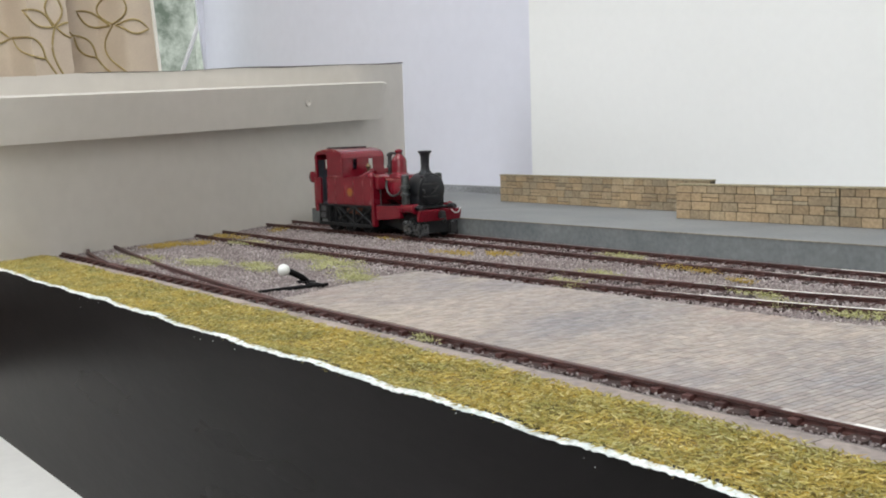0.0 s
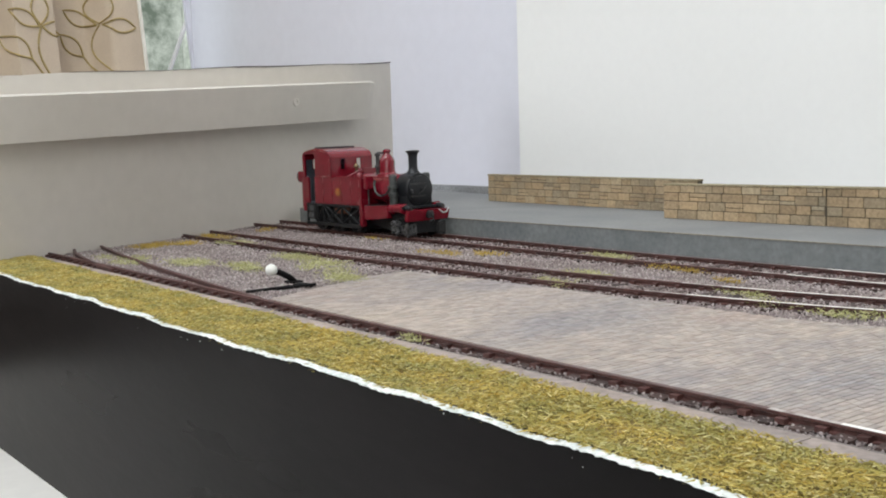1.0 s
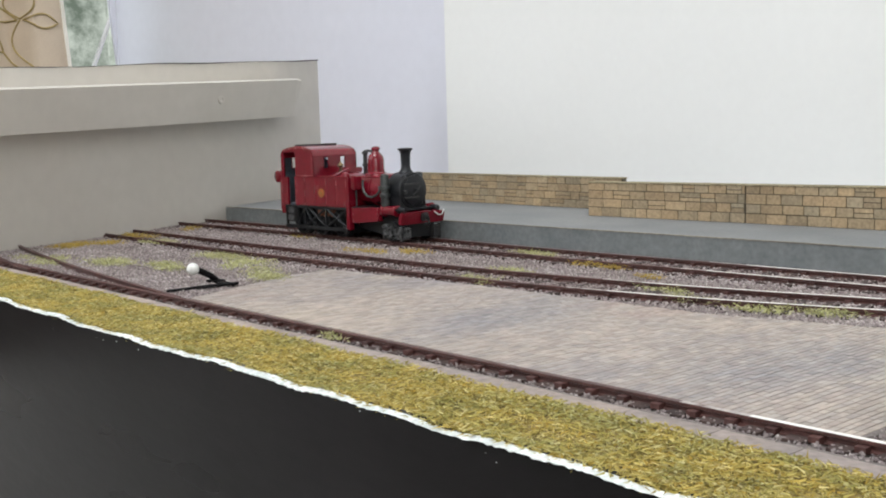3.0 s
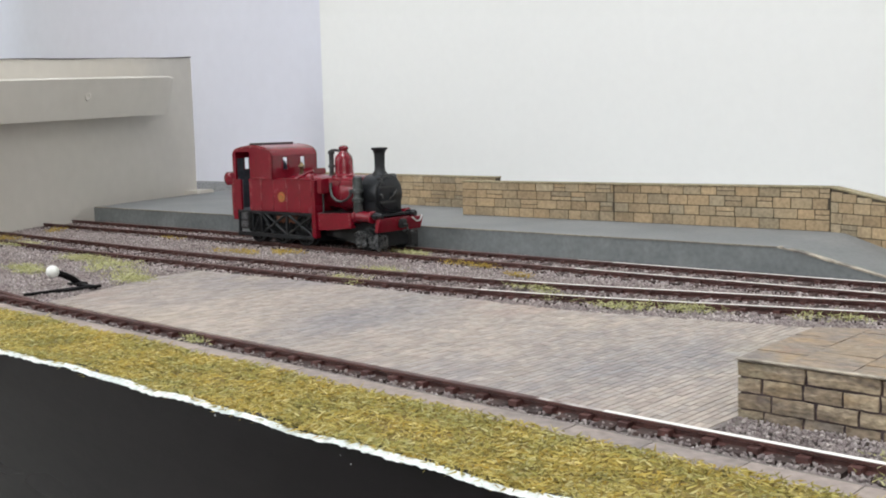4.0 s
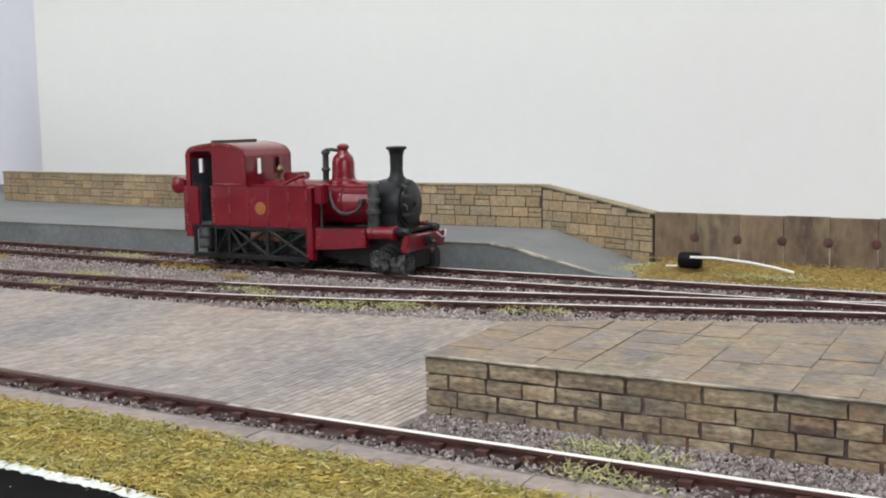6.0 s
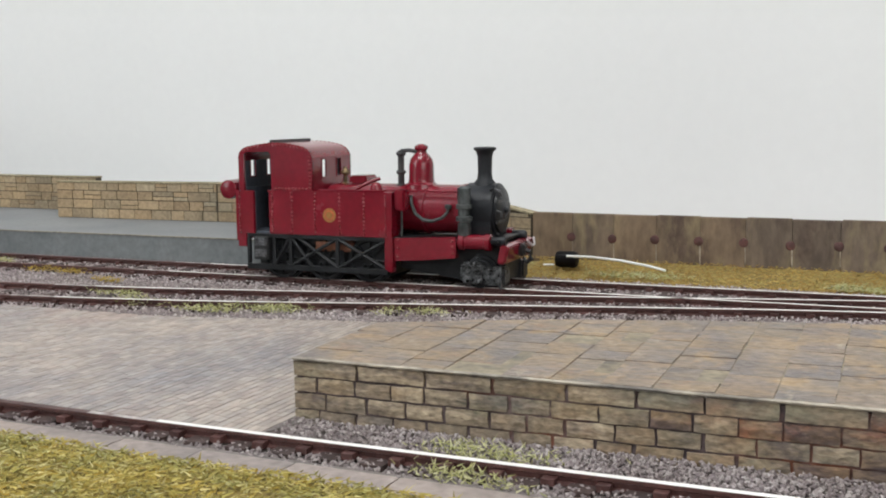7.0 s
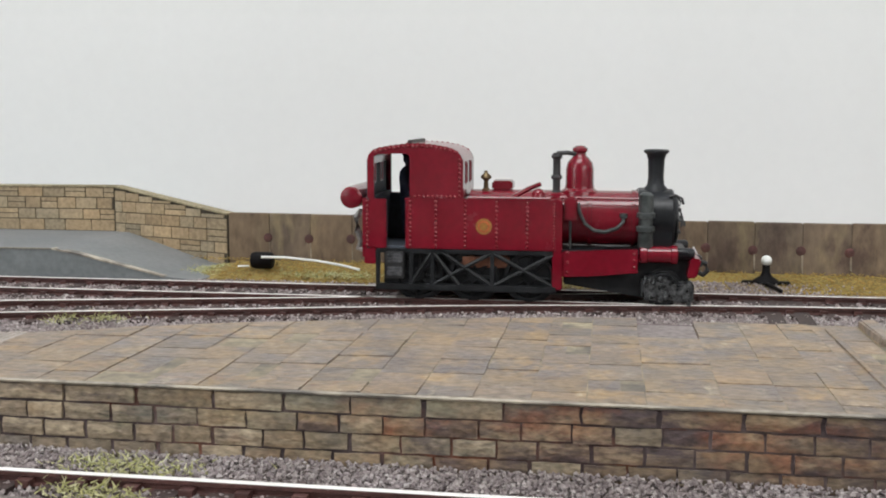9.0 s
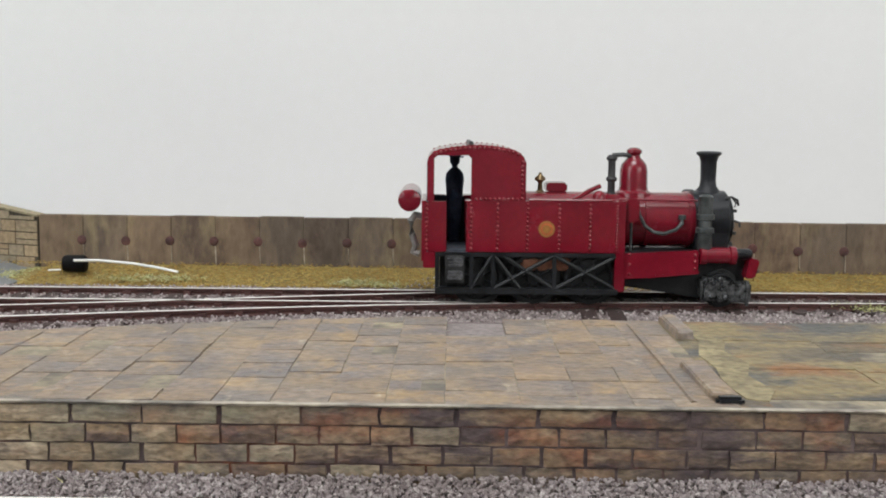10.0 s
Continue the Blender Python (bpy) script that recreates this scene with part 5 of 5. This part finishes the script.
bm = end_plate(-28.1, 1.0, HW - 0.05, 11.6, 24.9, [])
part("bunker_back", bm, M_RED, loco)
bm = bmesh.new()
outer = ROOF[1:-1]
inner = [(x * 0.94 - 0.95, z - 0.75) for x, z in outer]
prism(bm, [(x, z) for x, z in outer] + inner[::-1], "y", -HW - 0.12, HW + 0.12)
roof = part("roof", bm, M_RED, loco, "crimson cab roof rounded over front and back", smooth=True)
bm = bmesh.new()
box(bm, -17.9, -16.9, -10.4, 10.2, 36.9, 37.9, 0.15)
part("roof_strip", bm, M_SOOT, roof, "dark raised strip across the roof")
bm = bmesh.new()
box(bm, -27, -6.2, -HW + 0.8, HW - 0.8, 13.0, 14.2)
box(bm, -8.6, -6.2, -8, 8, 14, 26, 0.3)
part("cab_floor", bm, M_INSIDE, loco)
bm = bmesh.new()
lathe(bm, [(1.9, -10.6), (2.5, -10.2), (2.6, -6), (2.5, 10.2), (1.9, 10.6)], (-30.8, 0, 24.9), "y", 18)
part("rolled_sheet", bm, M_RED, loco, smooth=True)
bm = bmesh.new()
tube(bm, [(-28, -6, 21), (-29.6, -6, 21.4), (-30.6, -6, 20), (-30.2, -6, 17), (-29.4, -6, 14.5), (-30, -6, 13), (-28.6, -6, 12.6)], 0.75, 8)
part("rear_hook", bm, M_PALEHOOK, loco, "grey metal rear coupling hook", smooth=True)

# Dark plates added inside so the lower part of the doorway stays dark.
bm = bmesh.new()
plate(bm, -26.8, -16.6, 13.8, 24.7, 9.2, 0.5)
plate(bm, -26.6, -22.6, 13.8, 24.6, -9.9, 0.4)
box(bm, -26.6, -25.4, -9.4, 9.4, 13.8, 25.4)
part("cab_lining", bm, M_INSIDE, loco)

# boiler, smokebox and fittings
CZ = 20.3
bm = bmesh.new()
lathe(bm, [(6.2, -4.6), (6.2, 33.6)], (0, 0, CZ), "x", 40)
for x in (22.6, 32.4):
    lathe(bm, [(6.2, x - 0.5), (6.45, x - 0.4), (6.45, x + 0.4), (6.2, x + 0.5)], (0, 0, CZ), "x", 40)
part("boiler", bm, M_RED, loco, smooth=True)
bm = bmesh.new()
box(bm, -4.8, 15.8, -7.1, 7.1, 14, 25.2, 0.8)
part("firebox_cladding", bm, M_RED, loco)
bm = bmesh.new()
lathe(bm, [(6.3, 33.4), (6.75, 33.5), (6.75, 40.9), (6.4, 41.3), (5.7, 41.4), (5.6, 42.0), (4.6, 42.4), (0.8, 42.7), (0.7, 43.5), (0.2, 43.6)], (0, 0, CZ), "x", 40)
prism(bm, [(-6.3, 14), (6.3, 14), (6.3, 20), (-6.3, 20)], "x", 33.6, 40.8)
sm = part("smokebox", bm, M_SMOKE, loco, "satin black smokebox", smooth=True)
bm = bmesh.new()
for z in (17.8, 22.8):
    box(bm, 41.9, 42.7, -5.6, 2, z - 0.35, z + 0.35, 0.1)
tube(bm, [(43.1, -1.8, CZ - 1.6), (43.5, 0, CZ), (43.1, 1.8, CZ + 1.6)], 0.25, 6)
tube(bm, [(40.2, -4.5, 25.6), (41.6, -4.8, 25.9), (42.9, -4.8, 25.2), (43.2, -4.6, 24.0)], 0.3, 6)
tube(bm, [(41.6, -4.8, 25.9), (42.6, -4.8, 24.6), (42.3, -4.8, 23.6)], 0.25, 6)
tube(bm, [(42.2, -5.2, 20.6), (43.4, -5.4, 20.2), (43.5, -5.4, 19.2)], 0.3, 6)
part("door_ironwork", bm, M_SOOT, sm)
bm = bmesh.new()
lathe(bm, [(3.0, 26.0), (2.7, 27.1), (1.95, 28.0), (1.75, 29.5), (1.85, 33.6), (2.2, 34.8), (2.85, 35.3), (2.85, 35.75), (2.4, 35.95), (1.5, 35.95), (1.4, 33.5)], (37.3, 0, 0), "z", 28)
part("chimney", bm, M_SMOKE, loco, "flared black chimney", smooth=True)
bm = bmesh.new()
lathe(bm, [(4.4, 25.4), (4.2, 26.4), (3.35, 27.0), (3.2, 28), (3.15, 31.4), (2.85, 32.8), (2.0, 33.9), (1.45, 34.4), (1.3, 35.0), (1.75, 35.5), (1.7, 36.1), (1.0, 36.6), (0.2, 36.7)], (20.2, 0, 0), "z", 28)
part("dome", bm, M_RED, loco, "crimson steam dome", smooth=True)
bm = bmesh.new()
tube(bm, [(15.0, -1.0, 25), (15.0, -1.0, 35)], 0.85, 10)
for z in (26, 29.5, 34.2):
    lathe(bm, [(1.1, z - 0.5), (1.3, z), (1.1, z + 0.5)], (15.0, -1.0, 0), "z", 12)
tube(bm, [(15.0, -1.0, 34.9), (17.5, -1.6, 35.1), (19.4, -0.6, 34.7)], 0.5, 8)
part("safety_valve", bm, M_SOOT, loco, smooth=True)
bm = bmesh.new()
lathe(bm, [(1.2, 25), (1.2, 26.4), (0.6, 26.8), (0.5, 28.4), (0.8, 28.8), (1.3, 29.1), (1.2, 29.6), (0.5, 30.2), (0.3, 30.8)], (-1.2, -0.4, 0), "z", 14)
part("whistle", bm, M_BRASS, loco, "small brass whistle", smooth=True)
bm = bmesh.new()
box(bm, 0.2, 5.0, -1, 6, 26.3, 28.5, 0.4)
part("tank_filler", bm, M_RED, loco)
bm = bmesh.new()
lathe(bm, [(1.5, 24.8), (1.5, 26.2), (1.0, 27.0), (0.3, 27.3)], (11.2, -8, 0), "z", 14)
part("filler_dome", bm, M_RED, loco, smooth=True)
bm = bmesh.new()
tube(bm, [(5.4, -9.4, 25.2), (9, -7.6, 27.2), (11.6, -6.4, 28.2)], 0.55, 6)
part("tank_lever", bm, M_RED, loco, smooth=True)
bm = bmesh.new()
tube(bm, [(-4.4, -9.6, 25.2), (14, -9.6, 25.2)], 0.3, 6)
part("tank_rail", bm, M_RED, loco, smooth=True)
bm = bmesh.new()
lathe(bm, [(1.5, 14.3), (1.7, 15.2), (1.55, 18.0), (2.05, 18.2), (2.05, 19.2), (1.5, 19.5), (1.45, 21.0), (2.0, 21.2), (2.0, 22.2), (1.6, 22.4), (1.6, 26.2), (1.0, 26.7)], (34.9, -8.5, 0), "z", 18)
part("air_pump", bm, M_GUN, loco, "dark grey air pump", smooth=True)
bm = bmesh.new()
lathe(bm, [(1.5, 14.3), (1.7, 15.2), (1.6, 26.2), (1.0, 26.7)], (34.9, 8.5, 0), "z", 18)
part("air_pump", bm, M_GUN, loco, "dark grey air pump", smooth=True)
bm = bmesh.new()
ctrl = [(20, -6.6, 24), (20.4, -7.2, 22), (21.6, -7.6, 19.6), (23.6, -7.7, 18.1), (26, -7.7, 17.8), (28.6, -7.5, 18.6), (30, -7.2, 20.0), (30.1, -6.8, 21.4)]
tube(bm, ctrl, 0.42, 8)
lathe(bm, [(0.8, -0.5), (0.9, 0), (0.8, 0.5)], (30.1, -6.8, 21.4), "z", 10)
part("injector_pipe", bm, M_GUN, loco, smooth=True)
bm = bmesh.new()
tube(bm, [(16, -6.3, 25.3), (33.5, -6.3, 25.1)], 0.3, 6)
part("handrail", bm, M_RED, loco)
bm = bmesh.new()
box(bm, 15.8, 44.2, -10, 10, 13.2, 13.9, 0.15)
part("footplate", bm, M_SMOKE, loco)
bm = bmesh.new()
prism(bm, [(43.9, 8.2), (46.0, 8.2), (47.0, 12.4), (44.8, 12.8)], "y", -10.6, 10.6, 0.35)
part("buffer_beam", bm, M_RED, loco, "crimson front buffer beam")
for s in (-1, 1):
    bm = bmesh.new()
    r = 1.25
    lathe(bm, [(r - 0.1, 41.9), (r, 42.4), (r, 45.0), (r - 0.4, 45.6)], (0, s * 8.2, 13.4), "x", 18)
    part("buffer", bm, M_SMOKE, loco, smooth=True)
    bm = bmesh.new()
    r2 = random.Random(60 + s)
    box(bm, 34.2, 40.5, *sorted((s * 5.6, s * 10.2)), 3.0, 8.2, 0.7)
    box(bm, 40.0, 45.6, *sorted((s * 5.2, s * 9.6)), 2.6, 7.2, 0.5)
    for _ in range(10):
        c = Vector((r2.uniform(35, 40), s * 10.2, r2.uniform(3.4, 8)))
        bmesh.ops.create_icosphere(bm, subdivisions=1, radius=r2.uniform(0.4, 0.8), matrix=Matrix.Translation(c))
    box(bm, 44.2, 45.0, *sorted((s * 8.6, s * 10.0)), 1.9, 7.6, 0.2)
    part("front_truck_casting", bm, M_CAST if s < 0 else M_SOOT, loco, "rough bare-metal truck casting")
bm = bmesh.new()
prism(bm, [(17, 5.8), (34.5, 3.2), (44.5, 3.2), (44.8, 12.6), (34.6, 12.8), (30, 9.0), (17, 9.6)], "y", -6.8, 6.8, 0.3)
part("front_frame", bm, M_FRAMES, loco)
bm = bmesh.new()
box(bm, -24, 14.5, -6.6, 6.6, 3.4, 13.2, 0.4)
part("mechanism", bm, M_FRAMES, loco)
bm = bmesh.new()
box(bm, -6, 5, -9.4, -6.4, 9.4, 12.4, 0.5)
part("motor", bm, M_COPPER, loco)
bm = bmesh.new()
box(bm, 46.0, 48.0, -1.5, 1.5, 9.2, 12.2, 0.4)
tube(bm, [(47.4, 0, 10.6), (49.0, 0, 10.2), (49.4, 0, 8.6), (48.4, 0, 7.6), (47.4, 0, 8.2)], 0.6, 8)
part("coupling", bm, M_SOOT, loco, smooth=True)
bm = bmesh.new()
tube(bm, [(46.8, 5, 12.4), (47.8, 6.2, 11.0), (47.8, 8.0, 11.1), (47.0, 9.8, 12.7)], 0.26, 8)
part("vacuum_hose", bm, M_HOSE, loco, "pale front hose", smooth=True)

# wheelsets turn on their axles
wheels = []
for x, r, yy in ((-15.5, 5.6, 8.25), (9.5, 5.6, 8.25), (-3.0, 5.6, 8.25), (39.0, 3.6, 8.25)):
    bm = bmesh.new()
    for s in (-1, 1):
        lathe(bm, [(r * 0.3, s * (yy - 0.9)), (r * 0.86, s * (yy - 0.9)), (r + 0.7, s * (yy - 1.0)), (r + 0.7, s * (yy - 0.6)), (r, s * (yy - 0.5)), (r, s * (yy + 1.1)), (r * 0.85, s * (yy + 1.15)), (r * 0.8, s * (yy + 0.6)), (r * 0.3, s * (yy + 0.6)), (r * 0.25, s * (yy + 1.3))], (0, 0, 0), "y", 28)
        for k in range(8):
            a = k * math.pi / 4
            tube(bm, [(r * 0.25 * math.cos(a), s * (yy + 0.8), r * 0.25 * math.sin(a)), (r * 0.84 * math.cos(a), s * (yy + 0.8), r * 0.84 * math.sin(a))], 0.35, 5)
    lathe(bm, [(0.9, -yy), (0.9, yy)], (0, 0, 0), "y", 10)
    w = part("wheelset", bm, M_FRAMES, loco, "dark metal wheelset", smooth=True)
    wheels.append((w, x, 2.0 + r, r))

# footplate figure, one plain shape
figure = bmesh.new()
lathe(figure, [(1.3, 14.3), (1.5, 15), (1.7, 19), (1.9, 22.5), (2.0, 24.5), (2.1, 26.5), (2.3, 28.6), (2.1, 30.0), (1.3, 31.0), (0.7, 31.4), (0.75, 32.0), (1.15, 32.5), (1.25, 33.4), (1.2, 33.8), (1.5, 34.0), (1.55, 34.5), (1.3, 34.9), (0.6, 35.1)], (0, 0, 0), "z", 16)
bmesh.ops.scale(figure, vec=(0.95, 1.15, 1), verts=figure.verts)
box(figure, 0.4, 2.1, -1.0, 1.0, 33.75, 34.05, 0.12)
tube(figure, [(0.0, -2.3, 29.6), (-0.3, -2.9, 27.0), (0.7, -2.8, 24.6)], 0.75, 8)
doll = tagged(part("toy_figure", figure, M_CLOTH, None, smooth=True), "small dark blue painted toy figure standing in the cab", "toy figure")


# ---- movement ----
RUN = [(0.0, -322.5), (1.4, -322.5), (1.65, -322.1), (1.85, -320.9), (2.0, -318.8), (2.2, -313.6), (2.6, -299.7), (3.0, -282.5), (3.3, -267.8), (3.5, -257.6), (4.0, -230.8), (4.5, -204.3), (5.0, -174.8), (5.5, -146.8), (6.25, -102.5), (7.0, -58.3), (7.5, -30.8), (8.0, -0.9), (8.5, 27.0), (9.0, 56.3), (9.5, 82.9), (10.0, 109.9)]


def place(x):
    return pose(x * MM, (line_c(x) - 8.2) * MM, float(lift(x)) * MM, 0, 0, math.degrees(math.atan(0.0414)))


def motions():
    walk(loco, [(t, place(x)) for t, x in RUN])
    inside = Matrix.Translation((-0.0206, 0.0066, 0))
    walk(doll, [(t, place(x) @ inside) for t, x in RUN])
    ts = np.arange(0, 10.01, 0.1)
    for ob, x, z, r in wheels:
        walk(ob, [(float(t), pose(x * MM, 0, z * MM, 0, math.degrees((lerp(RUN, t) + 322.5) / r), 0)) for t in ts])


motions()
